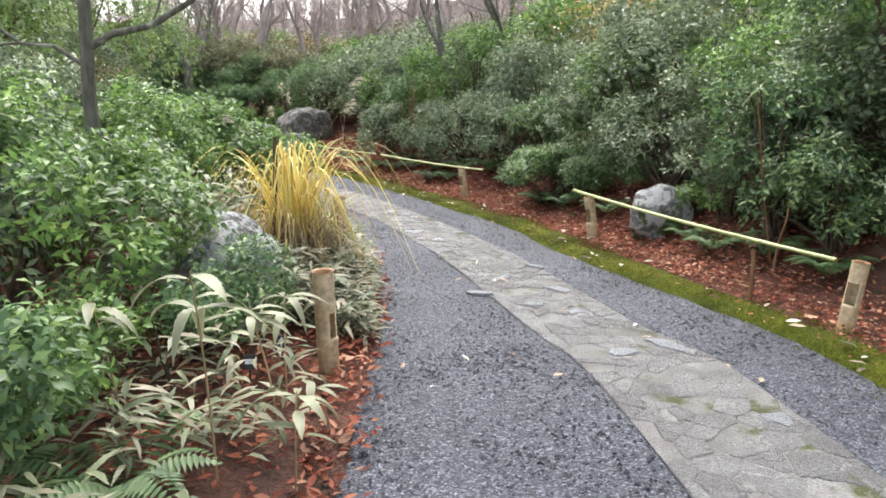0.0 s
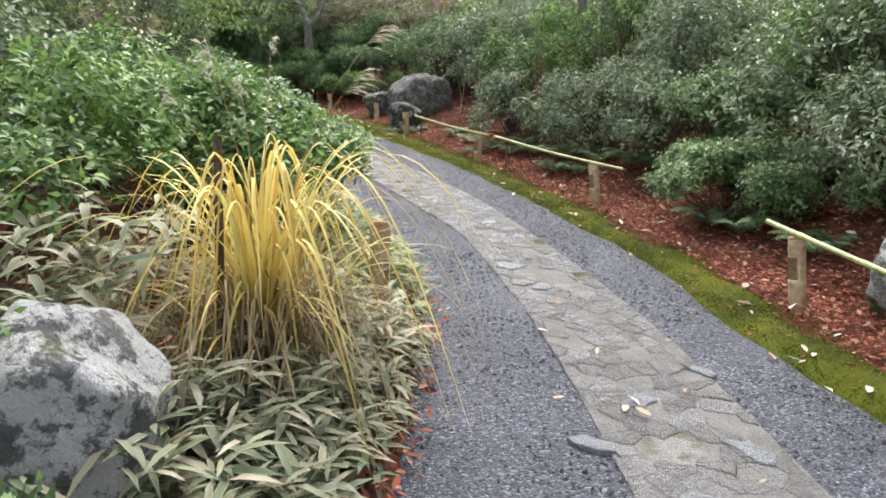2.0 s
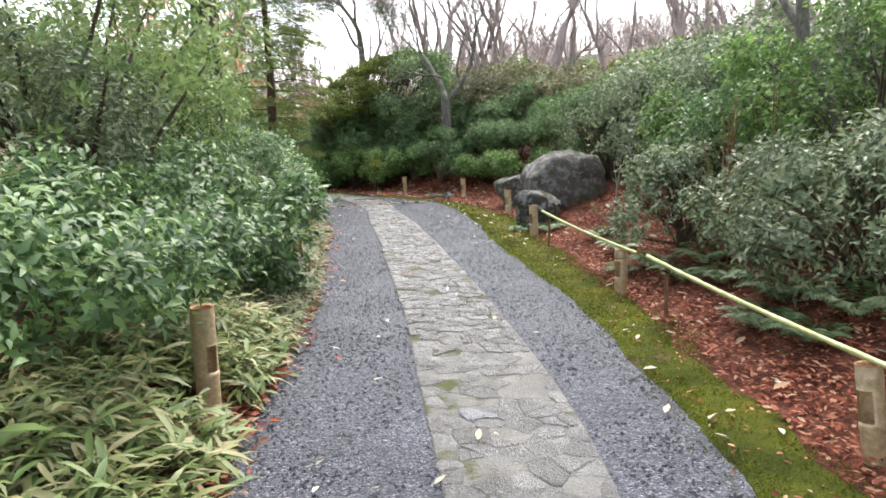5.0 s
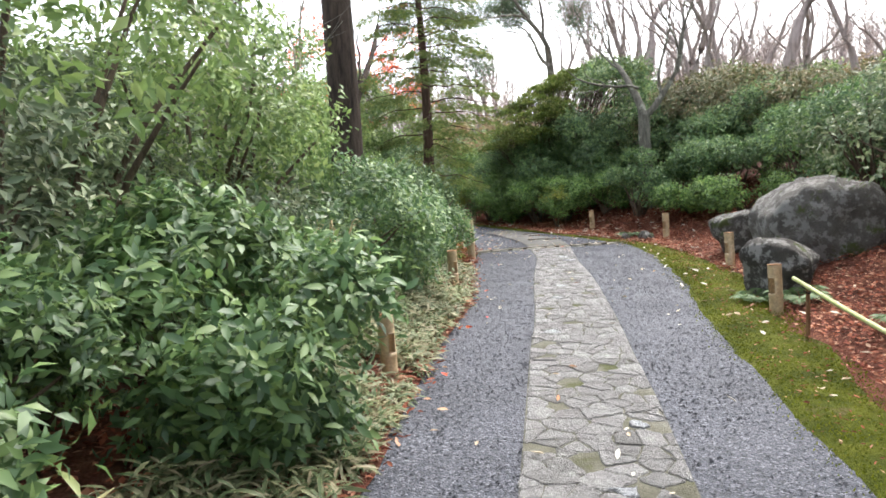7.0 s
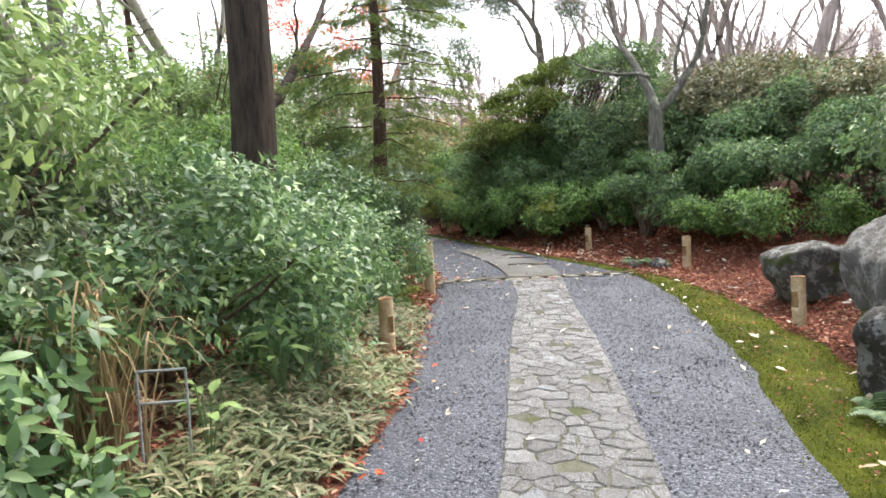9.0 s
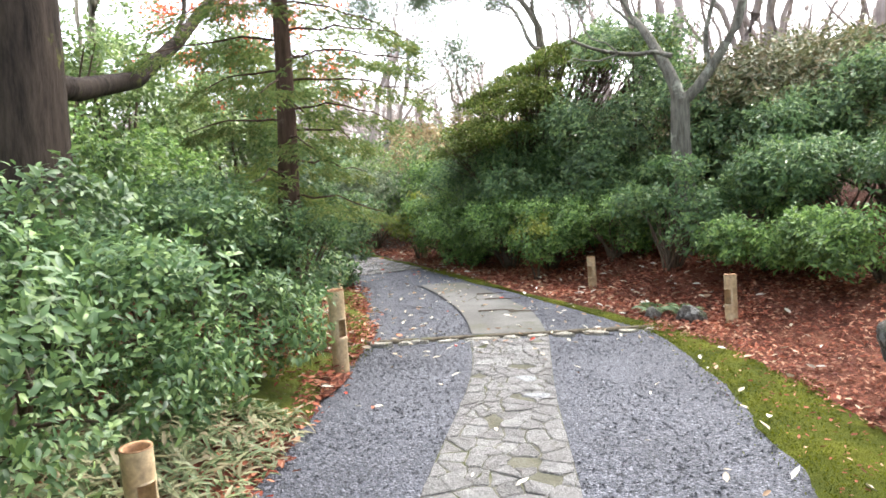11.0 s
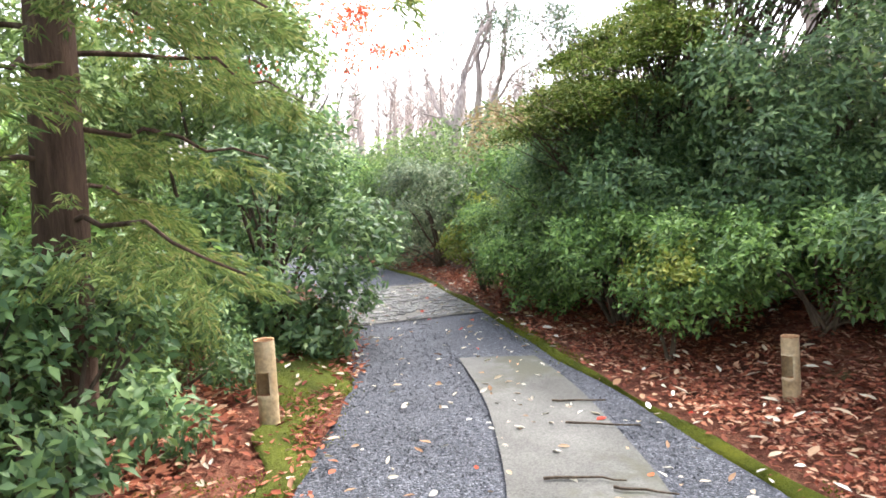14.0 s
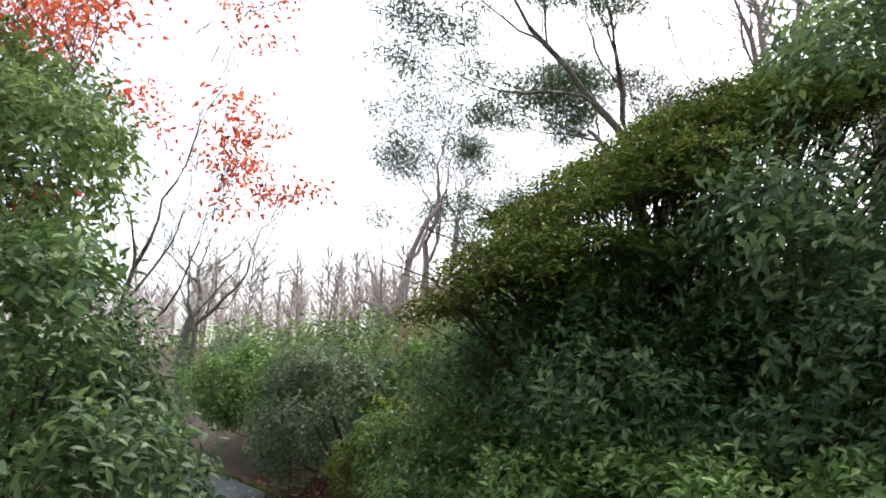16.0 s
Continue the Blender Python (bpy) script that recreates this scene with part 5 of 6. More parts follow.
# ---- golden grass clump ----
def blades(rng, n, base, height, reach, width, segs=6, arch=1.0):
    a = rng.uniform(0, 2 * np.pi, n)
    out = np.column_stack([np.cos(a), np.sin(a), np.zeros(n)])
    L = height * rng.uniform(0.4, 1.15, n)
    R = reach * (0.35 + 0.85 * rng.random(n)) * (0.4 + 0.6 * L / height)
    P0 = np.column_stack([rng.normal(size=n) * base, rng.normal(size=n) * base, np.zeros(n)])
    t = np.linspace(0, 1, segs + 1)
    rise = np.sin(np.clip(t[None] * 1.9 * arch * rng.uniform(0.7, 1.2, n)[:, None], 0, 3.05)) * L[:, None]
    go = (t**1.3)[None] * R[:, None]
    C = P0[:, None] + out[:, None] * go[..., None]
    C[..., 2] += rise
    sd = np.column_stack([-out[:, 1], out[:, 0], np.zeros(n)])
    w = width * rng.uniform(0.6, 1.2, n)[:, None] * np.interp(t, [0, 0.3, 0.8, 1], [0.6, 1, 0.7, 0.05])[None]
    tw = sd[:, None] * w[..., None]
    V = np.stack([C - tw, C + tw], 2).reshape(-1, 3)
    i, j = np.meshgrid(np.arange(n), np.arange(segs), indexing="ij")
    k = (i * (segs + 1) + j) * 2
    F = np.stack([k, k + 1, k + 3, k + 2], -1).reshape(-1, 4)
    return V, F


def golden_grass():
    x, y = -0.98, 4.15
    root = thing("silver_grass", (x, y, gz(x, y)), "golden-yellow clump of winter silver grass with tall plumes", "grass")
    rng = np.random.default_rng(12)
    V, F = blades(rng, 190, 0.05, 0.92, 0.84, 0.0068, 16, 1.42)
    link_mesh("blades", V, F, STRAW, root)
    V, F = blades(rng, 520, 0.12, 0.55, 0.72, 0.004, 10, 1.5)
    link_mesh("hanging_blades", V, F, DRY, root, "dry straw-coloured blades")
    for k in range(6):
        a, r = rng.uniform(0, 6.28), rng.uniform(0.15, 0.55)
        t = np.linspace(0, 1, 9)
        h = rng.uniform(1.25, 1.7)
        line = np.column_stack([math.cos(a) * r * t**2, math.sin(a) * r * t**2, h * (t - 0.10 * t**4)])
        Vs, Fs = tube(line, 0.0035 * (1 - 0.6 * t), 5)
        stalk = link_mesh("stalk", Vs, Fs, DRY, root)
        m = 16
        u = rng.uniform(0, 1, m)
        P = line[-1] + (line[-1] - line[-2]) * (u * 1.1)[:, None] * 0.6
        D = np.array([math.cos(a), math.sin(a), 0.25]) + rng.normal(size=(m, 3)) * 0.16
        Vp, Fp, E = leaves(P, D, np.tile([0, 0, 1.0], (m, 1)), rng.uniform(0.08, 0.15, m), 0.004, 0.35, 0.1, True)
        link_mesh("plume", Vp, Fp, PLUME, root, "pale feathery plume", edge=E)
    st = thing("support_stake", (x - 0.12, y - 0.15, gz(x, y)), "dark wooden stake standing in the grass clump", "stake")
    V, F = tube([(0, 0, -0.1), (0.02, 0, 0.5), (0.05, 0.0, 1.08)], [0.018, 0.017, 0.016], 8)
    link_mesh("stick", V, F, STAKE, st)


golden_grass()


# ---- dwarf bamboo along the planted edge ----
def sasa_bed(name, label, s0, s1, lo, hi, plants, length, mat, seed, height=0.35, per=7):
    """Many short bamboo canes with fans of pale-edged leaves, between two distances from the path edge."""
    rng = np.random.default_rng(seed)
    line = cGL[(cGL[:, 1] > s0) & (cGL[:, 1] < s1)]
    t = unit(np.gradient(line, axis=0))
    i = rng.integers(len(line), size=plants)
    d = rng.uniform(lo, hi, plants)
    XY = line[i] + np.stack([-t[i, 1], t[i, 0]], 1) * d[:, None]
    clear = np.min([np.hypot(XY[:, 0] - p[0] - 0.05, XY[:, 1] - p[1] + 0.12) for p in POSTS], 0) > 0.27
    XY, d = XY[clear], d[clear]
    plants = len(XY)
    Z = ground_z(XY)
    H = height * rng.uniform(0.35, 1.15, plants) * np.clip(0.5 + d / 0.6, 0.5, 1.0)
    n = plants * per
    a = rng.uniform(0, 2 * np.pi, n)
    up = np.repeat(H, per) * rng.uniform(0.35, 1.0, n)
    P = np.column_stack([np.repeat(XY, per, 0), np.repeat(Z, per) + up]) + rng.normal(size=(n, 3)) * 0.02
    D = np.column_stack([np.cos(a), np.sin(a), rng.uniform(-0.35, 0.75, n)])
    L = length * rng.uniform(0.55, 1.2, n)
    V, F, E = leaves(P, D, np.tile([0, 0, 1.0], (n, 1)) + rng.normal(size=(n, 3)) * 0.25, L, L * 0.17, 0.28, 0.2, True)
    ob = link_mesh(name, V, F, mat, edge=E)
    return tagged(ob, label, "ground cover", kind="stuff")


sasa_bed("dwarf_bamboo", "bed of dwarf bamboo with pale-edged leaves", 3.0, 5.0, 0.05, 0.75, 520, 0.16, SASA, 1, 0.36)
sasa_bed("dwarf_bamboo", "bed of dwarf bamboo with pale-edged leaves", 4.9, 9.6, 0.02, 1.15, 1700, 0.165, LIGHT_SASA, 2, 0.38)
sasa_bed("dwarf_bamboo", "sparse dwarf bamboo on leaf litter", -1.0, 3.0, 0.12, 1.2, 130, 0.17, SASA, 3, 0.38)
sasa_bed("bamboo_grass", "short straw-green bamboo grass along the path", 9.4, 13.6, 0.02, 0.75, 1500, 0.13, SHORT_SASA, 4, 0.2)
sasa_bed("bamboo_grass", "short straw-green bamboo grass along the path", 13.5, 16.3, 0.02, 1.15, 1200, 0.125, SHORT_SASA, 5, 0.17)
sasa_bed("dwarf_bamboo", "tall dwarf bamboo under the azaleas", 2.9, 4.6, 0.9, 1.5, 130, 0.2, SASA, 6, 0.75)


def bamboo_plant(x, y, h, n, seed, length=0.22):
    """One dwarf bamboo: a thin cane topped by a whorl of long drooping leaves."""
    rng = np.random.default_rng(seed)
    root = thing("dwarf_bamboo_plant", (x, y, gz(x, y)), "dwarf bamboo with long drooping pale-edged leaves", "plant", "tall dwarf bamboos")
    lean = rng.normal(size=2) * 0.08
    t = np.linspace(0, 1, 6)
    V, F = tube(np.column_stack([lean[0] * t**2, lean[1] * t**2, h * t - 0.04 * (1 - t)]), 0.005 * (1 - 0.4 * t), 6)
    link_mesh("cane", V, F, DRY, root)
    for k in range(n):
        a = 2.4 * k + rng.uniform(-0.4, 0.4)
        out = np.array([math.cos(a), math.sin(a), 0.0])
        p = np.array([lean[0], lean[1], h]) * rng.uniform(0.8, 1.0) + out * 0.01
        L = length * rng.uniform(0.75, 1.15)
        s = np.linspace(0, 1, 7)
        fall = rng.uniform(0.35, 1.0)
        mid = p + out * (L * (s - 0.25 * fall * s * s))[:, None] + np.array([0, 0, 1]) * (L * (0.28 * s - fall * s * s))[:, None]
        w = np.array([-out[1], out[0], 0]) * (L * 0.095 * np.array([0.15, 0.75, 1.0, 0.95, 0.75, 0.45, 0.04]))[:, None]
        V = np.stack([mid - w + [0, 0, 0.004], mid, mid + w + [0, 0, 0.004]], 1).reshape(-1, 3)
        F = [(i * 3 + j, i * 3 + j + 1, i * 3 + j + 4, i * 3 + j + 3) for i in range(6) for j in (0, 1)]
        link_mesh("leaf", V, F, SASA, root, smooth=True, edge=np.tile([1, 0, 1.0], 7))


for k, (x, y, h, n, L) in enumerate([(-0.70, 1.44, 0.82, 7, 0.27), (-0.56, 1.8, 0.6, 6, 0.22), (-0.42, 1.45, 0.42, 7, 0.2), (-0.62, 2.2, 0.5, 6, 0.2), (-0.36, 1.9, 0.3, 6, 0.17), (-1.1, 1.6, 0.6, 6, 0.22), (-1.32, 3.75, 0.78, 7, 0.2), (-1.5, 3.95, 0.86, 7, 0.2), (-1.62, 3.6, 0.7, 7, 0.2), (-1.4, 4.2, 0.8, 6, 0.19), (-1.75, 4.0, 0.75, 7, 0.2), (-1.55, 4.5, 0.7, 6, 0.2), (-1.2, 4.75, 0.62, 6, 0.19)]):
    bamboo_plant(x, y, h, n, 900 + k, L)


# ---- ferns ----
def fern(x, y, size, seed, fronds=11):
    rng = np.random.default_rng(seed)
    root = thing("fern", (x, y, gz(x, y)), "green fern with arching fronds on leaf litter", "fern", "ferns")
    for k in range(fronds):
        a = 6.28 * k / fronds + rng.uniform(-0.3, 0.3)
        L = size * rng.uniform(0.7, 1.15)
        t = np.linspace(0.08, 1, 16)
        out = np.array([math.cos(a), math.sin(a), 0])
        C = out * (L * 0.85 * t)[:, None] + np.array([0, 0, 1]) * (L * (1.25 * t - 0.95 * t * t))[:, None]
        side = np.array([-out[1], out[0], 0])
        w = L * 0.27 * np.sin(np.pi * np.clip(t * 0.92 + 0.06, 0, 1)) ** 0.8
        P = np.repeat(C, 2, 0)
        sg = np.tile([1, -1], 16)[:, None]
        D = side * sg + out * 0.35 + np.array([0, 0, -0.15])
        V, F, E = leaves(P, D, np.tile([0, 0, 1.0], (32, 1)), np.repeat(w, 2), L * 0.062, 0.15, 0.1)
        link_mesh("frond", V, F, FERN, root, edge=E)


for i, (x, y, s) in enumerate([(1.5, 7.75, 0.42), (1.3, 8.1, 0.34), (2.75, 4.9, 0.4), (2.45, 5.3, 0.34), (1.2, 9.65, 0.4), (0.75, 10.3, 0.45), (0.35, 10.85, 0.45), (-0.1, 11.4, 0.42), (-0.55, 12.0, 0.36), (-0.75, 12.6, 0.38), (-7.62, 20.5, 0.3), (-7.35, 20.55, 0.24), (-0.98, 1.3, 0.42), (-1.3, 1.05, 0.4), (-3.2, 15.45, 0.36), (-3.6, 15.5, 0.3), (2.6, 6.4, 0.34), (0.1, 10.6, 0.34), (2.95, 4.3, 0.36), (2.35, 5.75, 0.3), (1.9, 7.1, 0.34), (1.0, 9.3, 0.36), (0.95, 10.0, 0.34), (-0.2, 10.95, 0.36), (-0.9, 12.3, 0.34), (-1.3, 12.9, 0.34), (-1.75, 13.6, 0.32), (-2.2, 14.4, 0.32), (-1.55, 12.75, 0.26)]):
    fern(x, y, s, 400 + i)


# ---- timber edge across the path and its border stones ----
def timber_edge():
    a, b = np.array([-9.58, 17.62]), np.array([-7.25, 20.08])
    root = thing("timber_edge", (*a, 0.0), "weathered mossy squared timber laid across the path", "timber")
    d = (b - a) / np.linalg.norm(b - a)
    nrm = np.array([-d[1], d[0]])
    L = np.linalg.norm(b - a)
    for s0, s1 in ((0.0, L * 0.30), (L * 0.305, L)):
        n = 24
        t = np.linspace(s0, s1, n)
        rng = np.random.default_rng(int(s0 * 10) + 3)
        prof = [(-0.035, -0.06), (-0.038, 0.022), (-0.028, 0.034), (0.028, 0.035), (0.038, 0.023), (0.035, -0.06)]
        V = []
        for k in range(n):
            for u, z in prof:
                j = rng.normal(size=2) * 0.0025
                V.append((d[0] * t[k] + nrm[0] * (u + j[0]), d[1] * t[k] + nrm[1] * (u + j[0]), z + j[1]))
        F = [(k * 6 + i, k * 6 + (i + 1) % 6, (k + 1) * 6 + (i + 1) % 6, (k + 1) * 6 + i) for k in range(n - 1) for i in range(6)]
        ob = link_mesh("beam", V, F, LOG, root)
    return a, d, nrm, L


la, ld, ln, ll = timber_edge()


# ---- stone pieces: crazy paving, flat slates, border stones, cobbles ----
def clip_cell(poly, p, q):
    """The part of the polygon nearer to p than to q."""
    m, d = (p + q) / 2, q - p
    out = []
    k = len(poly)
    for i in range(k):
        a, b = poly[i], poly[(i + 1) % k]
        sa, sb = np.dot(a - m, d), np.dot(b - m, d)
        if sa <= 0:
            out.append(a)
        if (sa < 0) != (sb < 0) and abs(sa - sb) > 1e-12:
            out.append(a + (b - a) * (sa / (sa - sb)))
    return out


def piece_mesh(poly, z0, z1, gap, rng, ragged=0.004):
    """A flat stone over a polygon with a chamfered rim; vertices about its centre."""
    P = np.array(poly)
    c = P.mean(0)
    # round the outline: add middles, pull in the corners
    Q = []
    k = len(P)
    for i in range(k):
        a, b = P[i], P[(i + 1) % k]
        Q += [a * 0.9 + b * 0.1, a * 0.5 + b * 0.5 + rng.normal(size=2) * ragged, a * 0.1 + b * 0.9]
    Q = np.array(Q) - c
    r = np.linalg.norm(Q, axis=1, keepdims=True)
    Q = Q * np.maximum(r - gap, 0.3 * r) / r
    top = Q * np.maximum(r - gap - 0.006, 0.25 * r) / np.maximum(r - gap, 0.3 * r)
    n = len(Q)
    tilt = rng.normal(size=2) * 0.012
    V = [(*q, z0) for q in Q] + [(*q, z1 - 0.004) for q in Q] + [(*q, z1 + float(q @ tilt)) for q in top]
    F = []
    for i in range(n):
        j = (i + 1) % n
        F += [(i, j, n + j, n + i), (n + i, n + j, 2 * n + j, 2 * n + i)]
    return c, V, F, list(range(2 * n, 3 * n))


def add_piece(name, parent, c, V, F, cap, mat):
    me = bpy.data.meshes.new(name)
    me.from_pydata(V, [], F + [tuple(cap)])
    me.materials.append(mat)
    ob = new(name, me)
    ob.location = (c[0], c[1], 0)
    ob.parent = parent
    return ob


def crazy_paving():
    rng = np.random.default_rng(8)
    n = min(len(cSL), len(cSR))
    a = np.stack([np.interp(np.linspace(0, 1, n), np.linspace(0, 1, len(cSL)), cSL[:, k]) for k in (0, 1)], 1)
    b = np.stack([np.interp(np.linspace(0, 1, n), np.linspace(0, 1, len(cSR)), cSR[:, k]) for k in (0, 1)], 1)
    mid = (a + b) / 2
    s = np.concatenate([[0], np.cumsum(np.linalg.norm(np.diff(mid, axis=0), axis=1))])
    total, width = s[-1], 0.76
    start = np.interp(0.5, mid[:, 1], s)
    pts = []
    x = start
    while x < total - 0.05:
        for u in np.arange(0.05, width, 0.112):
            if rng.random() < 0.74:
                pts.append((x + rng.uniform(-0.08, 0.08), u + rng.uniform(-0.06, 0.06)))
        x += 0.118
    pts = np.array(pts)
    to_world = lambda q: np.array([np.interp(q[0], s, a[:, k]) * (1 - q[1] / width) + np.interp(q[0], s, b[:, k]) * (q[1] / width) for k in (0, 1)])
    joined_pieces, count = [], 0
    for i, p in enumerate(pts):
        poly = [np.array(q) for q in ((max(start, p[0] - 0.4), 0.0), (min(total, p[0] + 0.4), 0.0), (min(total, p[0] + 0.4), width), (max(start, p[0] - 0.4), width))]
        for q in np.argsort(((pts - p) ** 2).sum(1))[1:14]:
            poly = clip_cell(poly, p, pts[q])
        if len(poly) < 3:
            continue
        W = [to_world(q) for q in poly]
        near = W[0][1] < 10
        if rng.random() < (0.26 if near else 0.06):
            continue
        sunk = rng.random() < 0.3
        c, V, F, cap = piece_mesh(W, -0.01, (0.0165 + rng.uniform(0, 0.004)) if near else (0.019 + rng.uniform(0, 0.006) - (0.002 if sunk else 0)), rng.uniform(0.0005, 0.003) if near else rng.uniform(0.002, 0.0095), rng, 0.006)
        if 4.2 < c[1] < 11.6 and count < 300:
            add_piece("paving_stone", mortar if c[1] < 10 else mossy_mortar, c, V, F, cap, PAVER)
            count += 1
        else:
            joined_pieces.append((c, V, F, cap))
    Vs, Fs = [], []
    for c, V, F, cap in joined_pieces:
        o = len(Vs)
        Vs += [(v[0] + c[0], v[1] + c[1], v[2]) for v in V]
        Fs += [tuple(o + k for k in f) for f in F] + [tuple(o + k for k in cap)]
    me = bpy.data.meshes.new("paving_stones")
    me.from_pydata(Vs, [], Fs)
    me.materials.append(PAVER)
    ob = new("paving_stones", me)
    ob.parent = mortar
    ob["kind"] = "stuff"
    ob["label"] = "irregular grey paving stones"


crazy_paving()


def flat_stone(x, y, rx, ry, turn, parent, name, mat, z0, z1, seed, ragged=0.012):
    rng = np.random.default_rng(seed)
    k = int(rng.integers(5, 8))
    a = np.sort(rng.uniform(0, 2 * np.pi, k) * 0.25 + np.arange(k) * 2 * np.pi / k)
    ct, sn = math.cos(turn), math.sin(turn)
    poly = [np.array([x + ct * rx * math.cos(q) * w - sn * ry * math.sin(q) * w, y + sn * rx * math.cos(q) * w + ct * ry * math.sin(q) * w]) for q, w in zip(a, rng.uniform(0.8, 1.1, k))]
    c, V, F, cap = piece_mesh(poly, z0, z1, 0.002, rng, ragged)
    return add_piece(name, parent, c, V, F, cap, mat)


slates = [(1.12, 2.95, 0.13, 0.08, 0.4), (1.42, 3.05, 0.26, 0.07, 2.2), (1.62, 2.1, 0.09, 0.11, 0.2), (0.98, 3.72, 0.10, 0.09, 0.9), (0.72, 3.9, 0.09, 0.06, 0.1), (0.55, 4.62, 0.12, 0.09, 0.4), (0.95, 4.28, 0.16, 0.07, 2.4), (0.36, 4.2, 0.13, 0.07, 2.9), (0.86, 5.0, 0.11, 0.06, 2.6), (-0.25, 6.6, 0.15, 0.12, 0.8), (0.02, 6.15, 0.11, 0.09, 0.5), (-0.62, 7.95, 0.11, 0.09, 0.9), (-0.4, 7.7, 0.1, 0.07, 0.3), (-1.42, 8.95, 0.14, 0.10, 0.1), (-0.3, 7.5, 0.1, 0.07, 2.5), (-2.4, 10.95, 0.12, 0.07, 0.3), (-2.65, 11.25, 0.1, 0.06, 0.2), (-3.0, 12.0, 0.1, 0.06, 0.2), (-4.6, 13.6, 0.12, 0.08, 0.6), (-5.45, 14.95, 0.09, 0.08, 0.6), (-5.85, 15.6, 0.1, 0.07, 0.2), (-7.0, 17.55, 0.13, 0.1, 1.0), (-7.3, 17.85, 0.12, 0.09, 0.7), (-8.75, 19.55, 0.15, 0.06, 0.8), (-9.2, 19.75, 0.1, 0.05, 0.9)]
for i, (x, y, rx, ry, a) in enumerate(slates):
    flat_stone(x, y, rx * 0.85, ry * 0.85, a, slab if y > 19.4 else (mortar if y < 10 else mossy_mortar), "slate", SLATE, 0.0, 0.0265, 500 + i)

border = tagged(new("border_stones"), "row of pale flat stones before the timber edge", "border", kind="structure")
brng = np.random.default_rng(70)
q = 0.25
i = 0
while q < ll - 0.15:
    w = brng.uniform(0.10, 0.19)
    c = la + ld * (q + w) - ln * 0.115
    flat_stone(c[0], c[1], w * 0.95, 0.065, math.atan2(ld[1], ld[0]), border, "stone", BORDER, -0.02, 0.03 + brng.uniform(0, 0.012), 600 + i)
    q += 2 * w + 0.015
    i += 1

crng = np.random.default_rng(71)
k = 0
for u in np.linspace(0.04, 0.96, 17):
    for v in np.linspace(0.05, 0.95, 11):
        A = np.array([-13.35, 21.05]) * (1 - u) + np.array([-12.95, 22.5]) * u
        B = np.array([-15.7, 21.85]) * (1 - u) + np.array([-15.2, 23.45]) * u
        c = A * (1 - v) + B * v + crng.normal(size=2) * 0.05
        flat_stone(c[0], c[1], crng.uniform(0.045, 0.115), crng.uniform(0.04, 0.08), crng.uniform(0, 3.1), cobble_bed, "cobble", COBBLE, 0.0, 0.027 + crng.uniform(0, 0.008), 700 + k)
        k += 1


# ---- fallen leaves, twigs and loose chips ----
def scatter_leaves(name, label, XY, mat, size, seed, lift=0.012, slim=0.45, curl=0.5):
    rng = np.random.default_rng(seed)
    n = len(XY)
    z = ground_z(XY)
    r, l = beside(XY, cGR), -beside(XY, cGL)
    inside = np.maximum(r, l) < 0.0
    z = np.where(inside, 0.02, np.maximum(z, 0.01)) + lift + rng.uniform(0, 0.03, n) * ~inside
    a = rng.uniform(0, 2 * np.pi, n)
    D = np.column_stack([np.cos(a), np.sin(a), rng.uniform(-0.15, 0.35, n)])
    U = np.column_stack([rng.normal(size=(n, 2)) * 0.35, np.ones(n)])
    L = size * rng.uniform(0.55, 1.3, n)
    V, F, E = leaves(np.column_stack([XY, z]), D, U, L, L * slim * rng.uniform(0.7, 1.3, n), -0.1, curl, n < 6000)
    return tagged(link_mesh(name, V, F, mat, edge=E), label, "fallen leaves", kind="stuff")


def band(line, lo, hi, n, seed, power=1.0):
    rng = np.random.default_rng(seed)
    t = unit(np.gradient(line, axis=0))
    i = rng.integers(len(line), size=n)
    d = lo + (hi - lo) * rng.random(n) ** power
    return line[i] + np.stack([t[i, 1], -t[i, 0]], 1) * d[:, None] + rng.normal(size=(n, 2)) * 0.05


rline = cGR[(cGR[:, 1] > 1.5) & (cGR[:, 0] > -16)]
lline = cGL[(cGL[:, 1] > -0.5) & (cGL[:, 0] > -14)]
rl = band(rline, 0.3, 2.3, 74000, 1)
mw = np.interp(rl[:, 1], [3, 9, 12, 14, 17, 19.5, 22], [0.3, 0.36, 0.45, 0.62, 0.66, 0.26, 0.06])
rl = rl[beside(rl, cGR) > mw]
scatter_leaves("leaf_litter", "thick rust-brown fallen leaves along the shrubs", rl, LITTER, 0.045, 2)
bank = cGR[(cGR[:, 1] > 19.5) & (cGR[:, 0] > -19)]
scatter_leaves("leaf_litter", "thick rust-brown fallen leaves on the bank", band(bank, 0.1, 4.2, 44000, 3), LITTER, 0.056, 4)
scatter_leaves("leaf_litter", "rust-brown fallen leaves under the bushes", band(lline, -1.7, -0.02, 22000, 5, 1.3), LITTER, 0.06, 6)
scatter_leaves("leaf_litter", "orange-brown fallen leaves beside the moss", band(cGL[(cGL[:, 1] > 16.2) & (cGL[:, 1] < 19.6)], -2.6, -0.55, 9000, 7), LITTER, 0.07, 8)
scatter_leaves("fallen_leaves", "pale fallen leaves on moss and bank", np.vstack([band(rline, -0.1, 1.4, 340, 9), band(bank, 0.0, 3.5, 420, 10), band(cGL[(cGL[:, 1] > 16.0) & (cGL[:, 1] < 20.6)], -1.8, 0.1, 260, 11)]), PALE_FALLEN, 0.085, 12, 0.03)
